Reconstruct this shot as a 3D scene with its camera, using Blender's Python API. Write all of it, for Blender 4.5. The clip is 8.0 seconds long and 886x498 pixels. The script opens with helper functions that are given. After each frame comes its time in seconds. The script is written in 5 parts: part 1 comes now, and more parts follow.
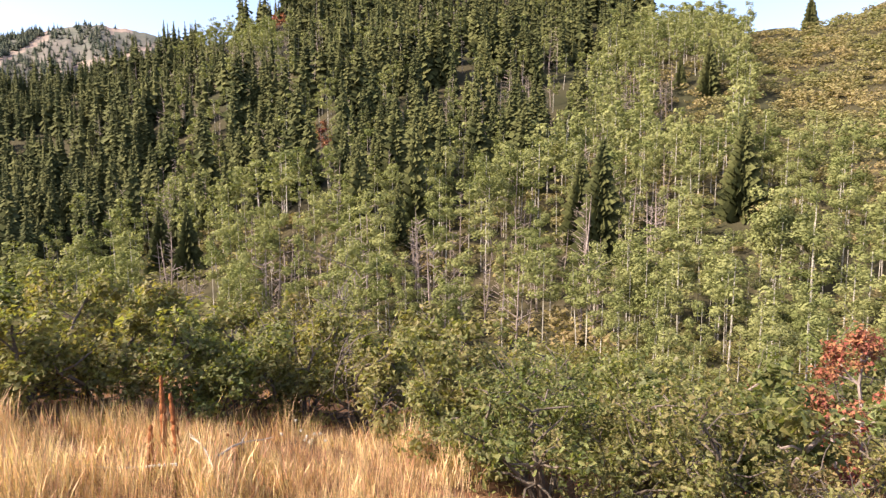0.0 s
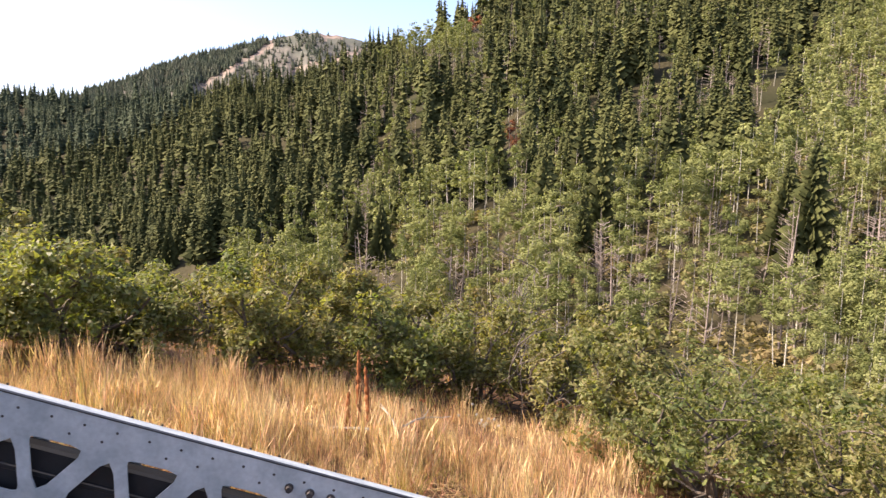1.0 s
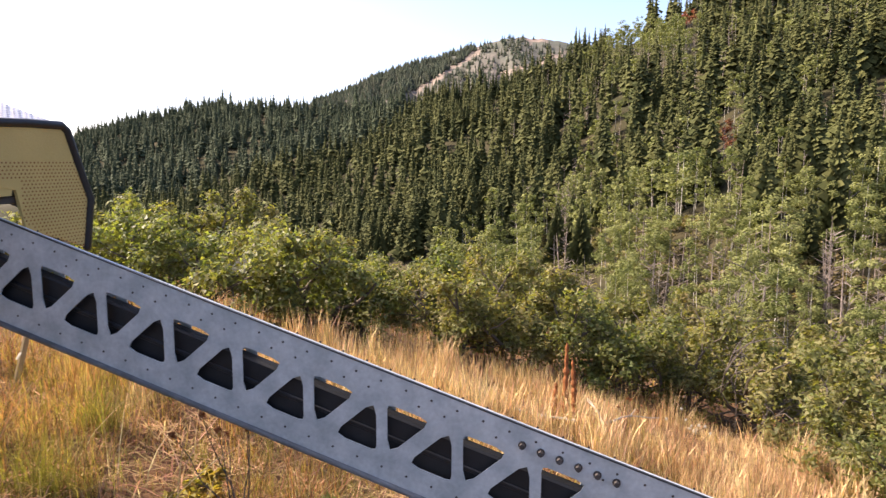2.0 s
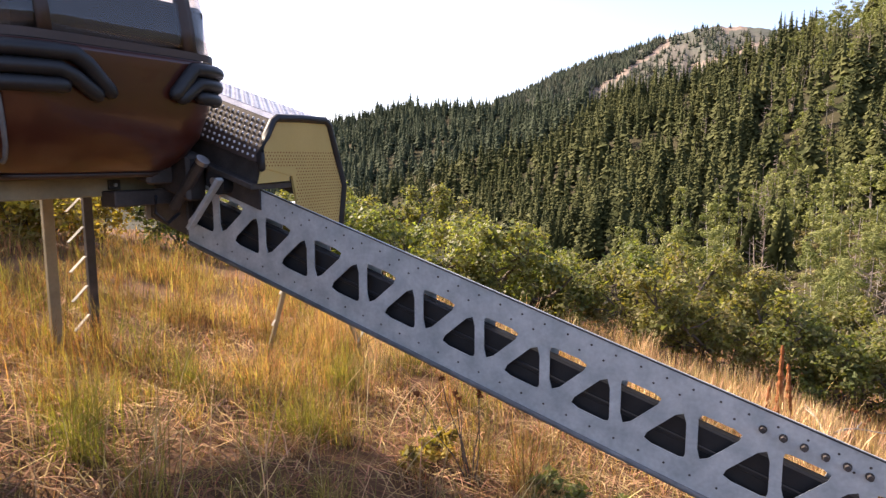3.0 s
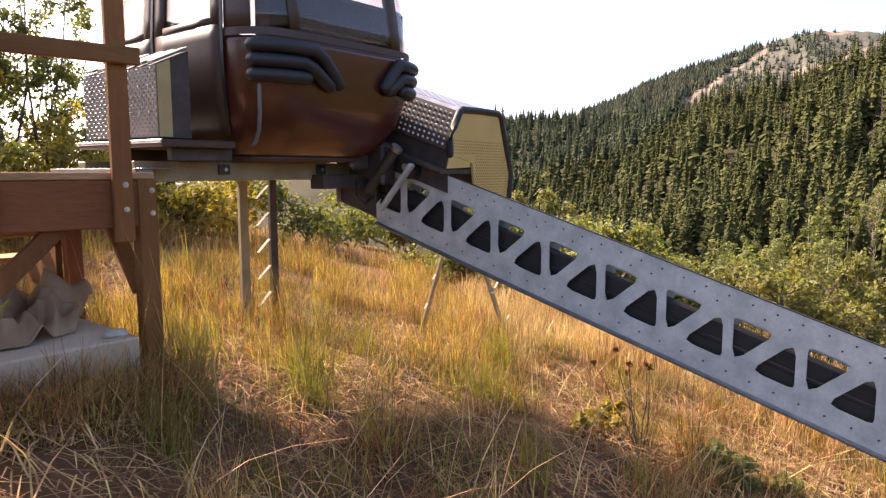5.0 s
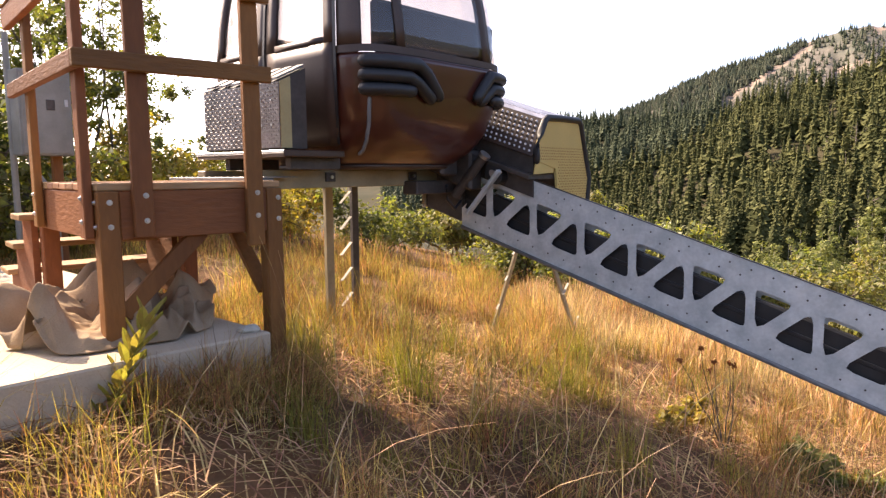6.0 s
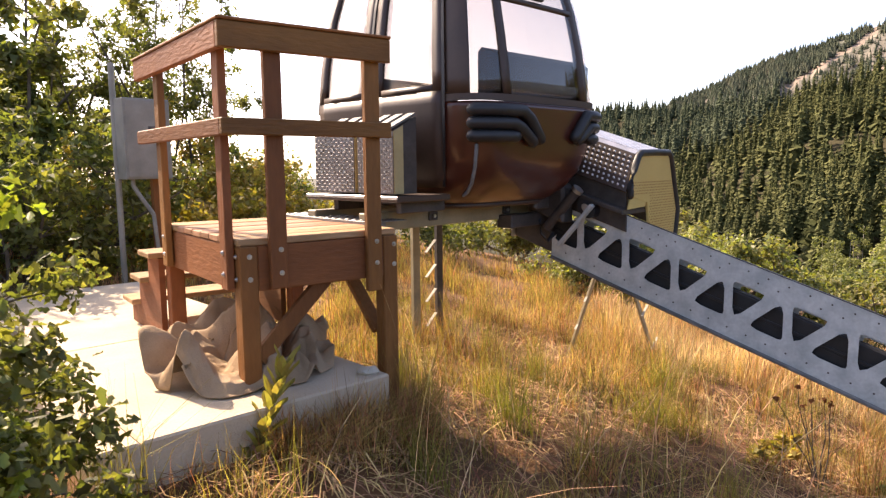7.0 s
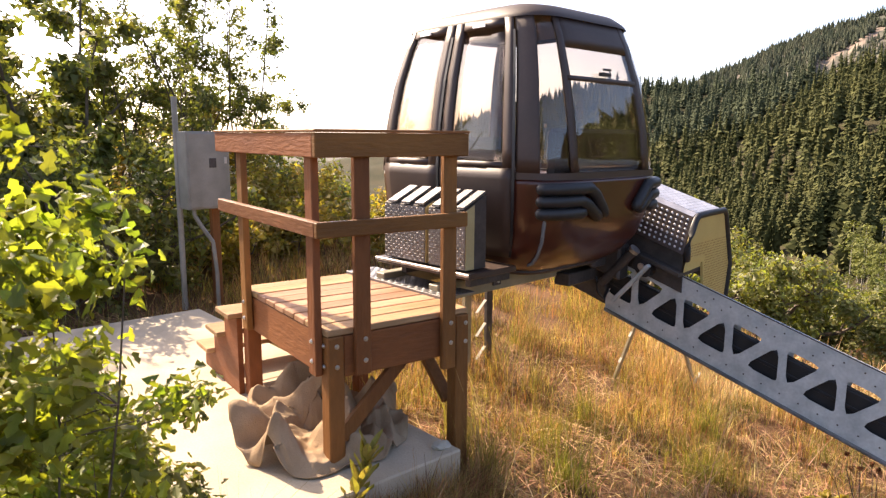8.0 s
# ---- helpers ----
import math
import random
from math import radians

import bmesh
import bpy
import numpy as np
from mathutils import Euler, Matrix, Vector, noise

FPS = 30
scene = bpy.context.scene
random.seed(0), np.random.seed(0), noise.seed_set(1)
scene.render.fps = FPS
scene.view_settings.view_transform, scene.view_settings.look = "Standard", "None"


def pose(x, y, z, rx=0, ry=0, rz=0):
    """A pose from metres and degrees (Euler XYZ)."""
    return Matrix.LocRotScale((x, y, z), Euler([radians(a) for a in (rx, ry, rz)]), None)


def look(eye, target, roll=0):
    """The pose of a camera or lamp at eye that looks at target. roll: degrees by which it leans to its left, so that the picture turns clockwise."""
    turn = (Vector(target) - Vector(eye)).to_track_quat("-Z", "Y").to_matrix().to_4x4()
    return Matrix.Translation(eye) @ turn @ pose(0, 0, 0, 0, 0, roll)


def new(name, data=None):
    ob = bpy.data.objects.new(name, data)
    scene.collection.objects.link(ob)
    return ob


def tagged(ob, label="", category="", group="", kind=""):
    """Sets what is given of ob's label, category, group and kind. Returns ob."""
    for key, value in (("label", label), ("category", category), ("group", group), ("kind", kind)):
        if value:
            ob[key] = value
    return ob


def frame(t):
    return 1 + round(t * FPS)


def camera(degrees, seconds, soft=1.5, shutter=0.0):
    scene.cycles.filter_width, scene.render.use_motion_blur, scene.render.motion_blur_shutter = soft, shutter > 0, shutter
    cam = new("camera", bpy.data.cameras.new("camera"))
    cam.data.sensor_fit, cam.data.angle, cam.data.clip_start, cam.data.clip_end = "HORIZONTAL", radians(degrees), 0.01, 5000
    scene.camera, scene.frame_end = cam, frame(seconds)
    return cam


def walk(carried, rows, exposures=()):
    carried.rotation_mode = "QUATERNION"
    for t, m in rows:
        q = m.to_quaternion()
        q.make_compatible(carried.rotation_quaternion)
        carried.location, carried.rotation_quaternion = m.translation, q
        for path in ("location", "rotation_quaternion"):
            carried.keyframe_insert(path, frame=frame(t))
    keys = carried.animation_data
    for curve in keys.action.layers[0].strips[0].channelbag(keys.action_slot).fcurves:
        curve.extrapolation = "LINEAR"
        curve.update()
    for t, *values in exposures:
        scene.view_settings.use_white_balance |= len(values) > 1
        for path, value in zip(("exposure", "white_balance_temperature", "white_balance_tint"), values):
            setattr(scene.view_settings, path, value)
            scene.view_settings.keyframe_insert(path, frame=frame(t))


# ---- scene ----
cam = camera(66.5, 8.0, soft=1.3, shutter=0.12)
walk(cam, [
    (0.0, pose(1.421, -3.914, 1.048, 82.52, 0.35, -98.65)),
    (0.5, pose(1.194, -3.933, 1.090, 82.39, -0.10, -91.07)),
    (1.0, pose(0.997, -3.936, 1.094, 82.42, -0.50, -83.00)),
    (1.5, pose(0.827, -3.888, 1.074, 82.38, -0.55, -74.69)),
    (2.0, pose(0.690, -3.836, 1.023, 82.54, -0.37, -66.24)),
    (2.2, pose(0.624, -3.803, 0.996, 82.55, -0.20, -63.00)),
    (2.75, pose(0.425, -3.725, 0.960, 82.50, 0.05, -54.60)),
    (3.3, pose(0.221, -3.655, 0.935, 82.45, 0.10, -48.60)),
    (3.5, pose(0.145, -3.638, 0.920, 82.58, -0.02, -47.56)),
    (4.0, pose(-0.010, -3.600, 0.867, 82.83, -0.10, -45.37)),
    (4.5, pose(-0.200, -3.542, 0.821, 83.00, -0.04, -44.92)),
    (4.7, pose(-0.275, -3.520, 0.805, 83.15, 0.00, -44.72)),
    (5.25, pose(-0.510, -3.460, 0.780, 83.60, 0.15, -43.65)),
    (5.8, pose(-0.745, -3.418, 0.785, 83.75, 0.35, -42.00)),
    (6.0, pose(-0.825, -3.399, 0.812, 83.62, 0.50, -41.20)),
    (6.5, pose(-1.012, -3.336, 0.944, 83.33, 0.70, -39.11)),
    (7.0, pose(-1.174, -3.262, 1.140, 82.90, 0.50, -37.26)),
    (7.5, pose(-1.324, -3.190, 1.451, 81.75, 0.00, -36.09)),
    (8.0, pose(-1.464, -3.160, 1.795, 80.62, -0.40, -35.24)),
], [(0.0, 1.19, 6600, 17), (2.0, 1.13, 6700, 17), (4.0, 1.17, 7000, 19), (6.0, 1.39, 7350, 19), (8.0, 1.28, 7400, 16)])

# daylight: hazy morning sun from behind the cabin
SUN_EL, SUN_AZ = radians(39), radians(101)
world = bpy.data.worlds.new("sky")
scene.world = world
world.use_nodes = True
sky = world.node_tree.nodes.new("ShaderNodeTexSky")
sky.sky_type, sky.sun_disc = "NISHITA", False
sky.sun_elevation, sky.sun_rotation = SUN_EL, radians(90) - SUN_AZ
sky.altitude, sky.air_density, sky.dust_density, sky.ozone_density = 2000, 0.7, 10.0, 0.5
world.node_tree.nodes["Background"].inputs[1].default_value = 0.22
world.node_tree.links.new(sky.outputs[0], world.node_tree.nodes["Background"].inputs[0])
sun_data = bpy.data.lights.new("sun", "SUN")
sun_data.energy, sun_data.angle, sun_data.color = 5.0, radians(0.6), (1.0, 0.88, 0.72)
sun = new("sun", sun_data)
toward = Vector((math.cos(SUN_EL) * math.cos(SUN_AZ), math.cos(SUN_EL) * math.sin(SUN_AZ), math.sin(SUN_EL)))
sun.matrix_world = look(toward * 50, (0, 0, 0))


# ---- materials ----
def material(name, base, rough=0.8, metal=0.0, spread=0.25, scale=6.0, fine=60.0, bump=0.15, island=0.0,
             leaf=0.0, second=None, cut=0.5, coat=0.0, objects=0.0, stretch=(1, 1, 1)):
    """A principled material: base colour broken by coarse and fine noise, bump, and a random tone per island or object."""
    m = bpy.data.materials.new(name)
    m.use_nodes = True
    nt = m.node_tree
    N, L = nt.nodes, nt.links
    bs = N["Principled BSDF"]
    bs.inputs["Roughness"].default_value = rough
    bs.inputs["Metallic"].default_value = metal
    bs.inputs["Coat Weight"].default_value = coat
    if not metal and not coat and rough >= 0.6:
        bs.inputs["Specular IOR Level"].default_value = 0.3 if rough < 0.65 else 0.12
    tc = N.new("ShaderNodeTexCoord")
    mp = N.new("ShaderNodeMapping")
    mp.inputs["Scale"].default_value = stretch
    L.new(tc.outputs["Object"], mp.inputs[0])
    big, small = N.new("ShaderNodeTexNoise"), N.new("ShaderNodeTexNoise")
    for n, sc in ((big, scale), (small, fine)):
        n.inputs["Scale"].default_value = sc
        n.inputs["Detail"].default_value = 5
        L.new(mp.outputs[0], n.inputs["Vector"])
    ramp = N.new("ShaderNodeMapRange")
    ramp.inputs[1].default_value, ramp.inputs[2].default_value = cut - 0.14, cut + 0.14
    L.new(big.outputs[0], ramp.inputs[0])
    mix = N.new("ShaderNodeMix")
    mix.data_type = "RGBA"
    second = second or tuple(c * (1 - spread) for c in base)
    mix.inputs[6].default_value, mix.inputs[7].default_value = (*base, 1), (*second, 1)
    L.new(ramp.outputs[0], mix.inputs[0])
    hsv = N.new("ShaderNodeHueSaturation")
    L.new(mix.outputs[2], hsv.inputs["Color"])
    val = N.new("ShaderNodeMapRange")
    val.inputs[3].default_value, val.inputs[4].default_value = 1 - spread * 0.7, 1 + spread * 0.7
    L.new(small.outputs[0], val.inputs[0])
    out = val.outputs[0]
    if island or objects:
        src = N.new("ShaderNodeNewGeometry").outputs["Random Per Island"] if island else N.new("ShaderNodeObjectInfo").outputs["Random"]
        amount = island or objects
        tone = N.new("ShaderNodeMapRange")
        tone.inputs[3].default_value, tone.inputs[4].default_value = 1 - amount, 1 + amount
        L.new(src, tone.inputs[0])
        mul = N.new("ShaderNodeMath")
        mul.operation = "MULTIPLY"
        L.new(out, mul.inputs[0])
        L.new(tone.outputs[0], mul.inputs[1])
        out = mul.outputs[0]
        wn = N.new("ShaderNodeTexWhiteNoise")
        wn.noise_dimensions = "1D"
        L.new(src, wn.inputs["W"])
        hue = N.new("ShaderNodeMapRange")
        hue.inputs[3].default_value, hue.inputs[4].default_value = 0.5 - amount * 0.06, 0.5 + amount * 0.06
        L.new(wn.outputs[0], hue.inputs[0])
        L.new(hue.outputs[0], hsv.inputs["Hue"])
    L.new(out, hsv.inputs["Value"])
    L.new(hsv.outputs[0], bs.inputs["Base Color"])
    if bump:
        bp = N.new("ShaderNodeBump")
        bp.inputs["Strength"].default_value, bp.inputs["Distance"].default_value = bump, 0.02
        L.new(small.outputs[0], bp.inputs["Height"])
        L.new(bp.outputs[0], bs.inputs["Normal"])
    if leaf:
        tr = N.new("ShaderNodeBsdfTranslucent")
        warm = N.new("ShaderNodeMix")
        warm.data_type, warm.blend_type = "RGBA", "MULTIPLY"
        warm.inputs[0].default_value = 1
        warm.inputs[7].default_value = (1.75, 1.85, 0.65, 1)
        L.new(hsv.outputs[0], warm.inputs[6])
        L.new(warm.outputs[2], tr.inputs[0])
        ms = N.new("ShaderNodeMixShader")
        ms.inputs[0].default_value = leaf
        L.new(bs.outputs[0], ms.inputs[1])
        L.new(tr.outputs[0], ms.inputs[2])
        L.new(ms.outputs[0], N["Material Output"].inputs[0])
    return m


M_SOIL = material("dry_soil", (0.19, 0.10, 0.05), 0.95, second=(0.10, 0.055, 0.03), scale=1.2, fine=30, bump=0.5)
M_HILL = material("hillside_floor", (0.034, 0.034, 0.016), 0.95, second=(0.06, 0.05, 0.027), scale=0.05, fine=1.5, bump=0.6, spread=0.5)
# Mountain's own grey-green and pink-grey, with some haze put into the colour
M_FAR = material("hazed_far_mountain", (0.105, 0.108, 0.085), 0.95, second=(0.15, 0.132, 0.11), scale=0.01, fine=0.12, bump=0.0, spread=0.5)
M_SCAR = material("bare_pink_scree", (0.27, 0.205, 0.165), 0.95, second=(0.20, 0.165, 0.13), scale=0.03, fine=0.2, bump=0.0, spread=0.3)
M_GRASS = material("dry_grass", (0.46, 0.295, 0.135), 0.7, second=(0.235, 0.125, 0.055), scale=1.4, island=0.8, leaf=0.25, bump=0)
M_LITTER = material("matted_straw", (0.50, 0.32, 0.165), 0.8, second=(0.20, 0.105, 0.05), scale=2.2, island=0.6, leaf=0.1, bump=0)
M_STRAW = material("pale_straw", (0.66, 0.49, 0.29), 0.75, second=(0.46, 0.28, 0.145), scale=1.6, island=0.55, leaf=0.12, bump=0)
M_GREEN = material("green_grass", (0.165, 0.16, 0.045), 0.7, second=(0.30, 0.225, 0.08), scale=1.5, island=0.4, leaf=0.35, bump=0)
M_OAK = material("oak_leaf", (0.115, 0.13, 0.042), 0.6, second=(0.165, 0.158, 0.055), scale=0.9, island=0.5, leaf=0.4, bump=0)
M_OAKY = material("yellowing_leaf", (0.25, 0.20, 0.05), 0.6, second=(0.35, 0.24, 0.065), scale=1.5, island=0.4, leaf=0.4, bump=0)
M_LIME = material("sunlit_oak_leaf", (0.15, 0.165, 0.05), 0.55, second=(0.20, 0.188, 0.062), scale=1.2, island=0.45, leaf=0.42, bump=0)
M_BRIGHT = material("bright_sapling_leaf", (0.145, 0.185, 0.036), 0.5, second=(0.25, 0.245, 0.045), scale=2.0, island=0.5, leaf=0.48, bump=0)
M_DEAD = material("grey_dead_branch", (0.16, 0.132, 0.11), 0.9, scale=4, fine=30, bump=0.0, spread=0.4)
M_PANEL = material("cream_end_panel", (0.48, 0.40, 0.20), 0.6, scale=3, fine=60, bump=0.05, spread=0.2)
M_OLIVE = material("dull_oak_leaf", (0.15, 0.15, 0.052), 0.6, second=(0.20, 0.168, 0.065), scale=0.9, island=0.45, leaf=0.4, bump=0)
M_RED = material("red_leaf", (0.25, 0.08, 0.05), 0.65, second=(0.22, 0.115, 0.055), scale=1.5, island=0.45, leaf=0.15, bump=0)
M_ASPEN = material("aspen_leaf", (0.118, 0.134, 0.044), 0.95, second=(0.225, 0.228, 0.09), scale=0.16, island=0.12, leaf=0.16, bump=0)
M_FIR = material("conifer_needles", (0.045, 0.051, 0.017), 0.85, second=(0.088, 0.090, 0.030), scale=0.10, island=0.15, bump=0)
# Same conifers farther off: blue haze painted into the needle colour
M_HAZE_FIR = material("haze_blue_needles", (0.050, 0.062, 0.032), 0.85, second=(0.074, 0.088, 0.048), scale=0.08, island=0.15, bump=0)
# Far needles: distance haze mixed into the green as a greyer tone
M_FARFIR = material("haze_greyed_needles", (0.065, 0.08, 0.05), 0.9, second=(0.095, 0.10, 0.065), scale=0.02, island=0.2, bump=0)
M_BRUSH = material("brush_leaf", (0.155, 0.155, 0.062), 0.9, second=(0.245, 0.19, 0.092), scale=0.07, island=0.2, leaf=0.2, bump=0)
M_BARK = material("grey_bark", (0.16, 0.13, 0.10), 0.9, scale=8, fine=50, bump=0.5, spread=0.5)
M_PALE = material("pale_bark", (0.50, 0.46, 0.38), 0.85, scale=3, fine=20, bump=0.2, spread=0.4)
M_TWIG = material("dead_twig", (0.33, 0.265, 0.225), 0.9, scale=4, fine=30, bump=0.0, spread=0.4)
M_WOOD = material("stained_redwood", (0.25, 0.098, 0.030), 0.6, second=(0.15, 0.056, 0.019), scale=3, fine=45, bump=0.3, spread=0.35, objects=0.2, stretch=(1, 1, 0.25))
M_RAIL = material("stained_redwood_rail", (0.25, 0.098, 0.030), 0.6, second=(0.15, 0.056, 0.019), scale=3, fine=45, bump=0.3, spread=0.35, objects=0.2, stretch=(0.25, 0.25, 1.2))
M_BOARD = material("weathered_deck_board", (0.44, 0.26, 0.15), 0.65, second=(0.31, 0.175, 0.095), scale=4, fine=60, bump=0.3, spread=0.35, objects=0.22, stretch=(0.25, 1, 1))
M_CONC = material("pale_concrete", (0.56, 0.46, 0.34), 0.9, second=(0.45, 0.37, 0.275), scale=2, fine=70, bump=0.25, spread=0.2)
M_GALV = material("galvanised_steel", (0.56, 0.585, 0.575), 0.5, 0.15, second=(0.40, 0.435, 0.435), scale=7, fine=45, bump=0.05, spread=0.3)
# Darker steel: puts the rolled edge's shade into colour, also dulls the pipe
M_EDGE = material("darkened_steel", (0.20, 0.21, 0.22), 0.7, 0.1, scale=6, fine=40, bump=0.05, spread=0.3)
M_STEEL = material("bolt_steel", (0.62, 0.62, 0.62), 0.35, 0.9, scale=8, bump=0.05)
M_DARK = material("dark_machinery", (0.085, 0.072, 0.065), 0.6, 0.3, scale=6, fine=40, bump=0.15, spread=0.4)
M_RUBBER = material("black_rubber", (0.018, 0.018, 0.02), 0.5, scale=10, bump=0.05, spread=0.3)
M_PAINT = material("maroon_gloss_paint", (0.072, 0.018, 0.010), 0.28, second=(0.058, 0.015, 0.009), scale=2, fine=80, bump=0.01, spread=0.15, coat=0.3)
M_FRAME = material("dark_window_frame", (0.058, 0.033, 0.023), 0.5, 0.0, scale=3, fine=60, bump=0.03, spread=0.25)
M_SEAT = material("dark_seat_vinyl", (0.035, 0.028, 0.022), 0.6, scale=4, bump=0.08)
M_PLATE = material("diamond_plate", (0.25, 0.24, 0.24), 0.5, 0.8, second=(0.18, 0.175, 0.17), scale=5, fine=60, bump=0.05, spread=0.25)
# Brighter silver than M_PLATE: sun glare and glints put into the colour
M_STUD = material("glare_bright_metal", (0.60, 0.58, 0.60), 0.35, 0.4, scale=9, bump=0.02)
M_YELLOW = material("pale_yellow_panel", (0.58, 0.43, 0.15), 0.5, second=(0.52, 0.38, 0.13), scale=3, fine=120, bump=0.15, spread=0.12)
M_BEIGE = material("beige_painted_steel", (0.34, 0.28, 0.17), 0.55, second=(0.24, 0.20, 0.12), scale=4, fine=40, bump=0.08, spread=0.25)
M_CANVAS = material("tan_canvas", (0.40, 0.29, 0.19), 0.9, second=(0.30, 0.205, 0.125), scale=5, fine=120, bump=0.3, spread=0.2)
M_GREY = material("grey_enamel_box", (0.29, 0.275, 0.24), 0.5, second=(0.19, 0.185, 0.16), scale=3, bump=0.04, spread=0.15)
M_MULLEIN = material("rusty_mullein_stalk", (0.30, 0.115, 0.045), 0.9, scale=20, fine=80, bump=0.5, spread=0.4)


def glass_material(name, tint, clear):
    """Thin window glass: mostly see-through, with a mirror's share by the angle."""
    m = bpy.data.materials.new(name)
    m.use_nodes = True
    N, L = m.node_tree.nodes, m.node_tree.links
    tr, gl, ms, fr = N.new("ShaderNodeBsdfTransparent"), N.new("ShaderNodeBsdfGlossy"), N.new("ShaderNodeMixShader"), N.new("ShaderNodeLayerWeight")
    tr.inputs[0].default_value = (*tint, 1)
    gl.inputs["Roughness"].default_value = 0.02
    power, gain = N.new("ShaderNodeMath"), N.new("ShaderNodeMath")
    power.operation, gain.operation = "POWER", "MULTIPLY_ADD"
    power.inputs[1].default_value = 3.5
    gain.inputs[1].default_value, gain.inputs[2].default_value = 0.7, clear
    L.new(fr.outputs["Facing"], power.inputs[0])
    L.new(power.outputs[0], gain.inputs[0])
    L.new(gain.outputs[0], ms.inputs[0])
    L.new(tr.outputs[0], ms.inputs[1])
    L.new(gl.outputs[0], ms.inputs[2])
    L.new(ms.outputs[0], N["Material Output"].inputs[0])
    return m


M_GLASS = glass_material("tinted_window_glass", (0.90, 0.84, 0.79), 0.05)


# ---- builders ----
def mesh_of(name, verts, faces, mats, smooth=False, mat_index=None):
    """A mesh from arrays: vertices (n, 3) and faces all of one size (m, k)."""
    verts, faces = np.asarray(verts, np.float32), np.asarray(faces, np.int32)
    me = bpy.data.meshes.new(name)
    me.vertices.add(len(verts))
    me.vertices.foreach_set("co", verts.ravel())
    k = faces.shape[1]
    me.loops.add(faces.size)
    me.loops.foreach_set("vertex_index", faces.ravel())
    me.polygons.add(len(faces))
    me.polygons.foreach_set("loop_start", np.arange(0, faces.size, k, dtype=np.int32))
    me.polygons.foreach_set("loop_total", np.full(len(faces), k, np.int32))
    if mat_index is not None:
        me.polygons.foreach_set("material_index", np.asarray(mat_index, np.int32))
    me.polygons.foreach_set("use_smooth", np.full(len(faces), bool(smooth)))
    for m in (mats if isinstance(mats, (list, tuple)) else [mats]):
        me.materials.append(m)
    me.update(calc_edges=True)
    return me


EYE = np.array([0.3, -3.7])


def smoothstep(a, b, x):
    t = np.clip((x - a) / (b - a), 0, 1)
    return t * t * (3 - 2 * t)


# crest of the facing hill and skyline of the far mountain, by bearing (degrees from the x axis)
BEAR = np.array([-180, -120, -75, -60, -45, -41, -38, -36, -32, -30, -27, -20, -10, 0, 5, 8, 11, 14.5, 17.4, 20, 22.2, 24, 28, 32, 36, 40, 42, 45, 49, 55, 65, 80, 120, 180])
CREST_EL = np.array([1, 3, 8, 12, 11.6, 10.2, 9.7, 9.4, 9.6, 10.0, 10.6, 12.6, 14, 13.1, 10.9, 9.6, 8.3, 6.8, 5.8, 5.1, 4.8, 4.6, 4.0, 3.9, 3.8, 3.9, 4.1, 3.2, 2.2, 0.4, -2.0, -3.0, -2.0, 0.0])
CREST_R = np.interp(BEAR, [-180, -60, -45, -37, -30, -20, -10, 0, 5, 20, 27, 35, 45, 55, 65, 80, 120, 180], [200, 200, 210, 250, 270, 300, 320, 310, 300, 330, 360, 430, 540, 560, 500, 300, 200, 200])
FAR_EL = np.interp(BEAR, [-180, -120, -75, -60, -45, -41, -36, -30, -20, 0, 8.5, 12, 15, 18, 20.1, 22.8, 24.8, 29.2, 32.8, 35, 38, 45, 55, 65, 80, 180],
                   [0, 0, 6, 11, 12.0, 10.6, 8.4, 7.5, 7, 8, 8.7, 9.3, 9.6, 10.05, 9.5, 8.8, 8.2, 7.0, 5.2, 4.3, 3.4, 1.6, -0.6, -2.5, -3, -2])

# foot of the facing hill: distance and fall below the eye
START_B = np.array([-180, -75, -45, -20, 0, 13, 26, 45, 60, 80, 180])
START_R = np.array([60, 60, 66, 74, 88, 108, 150, 240, 260, 60, 60])
START_T = np.array([0.24, 0.24, 0.24, 0.25, 0.24, 0.21, 0.17, 0.14, 0.13, 0.2, 0.24])


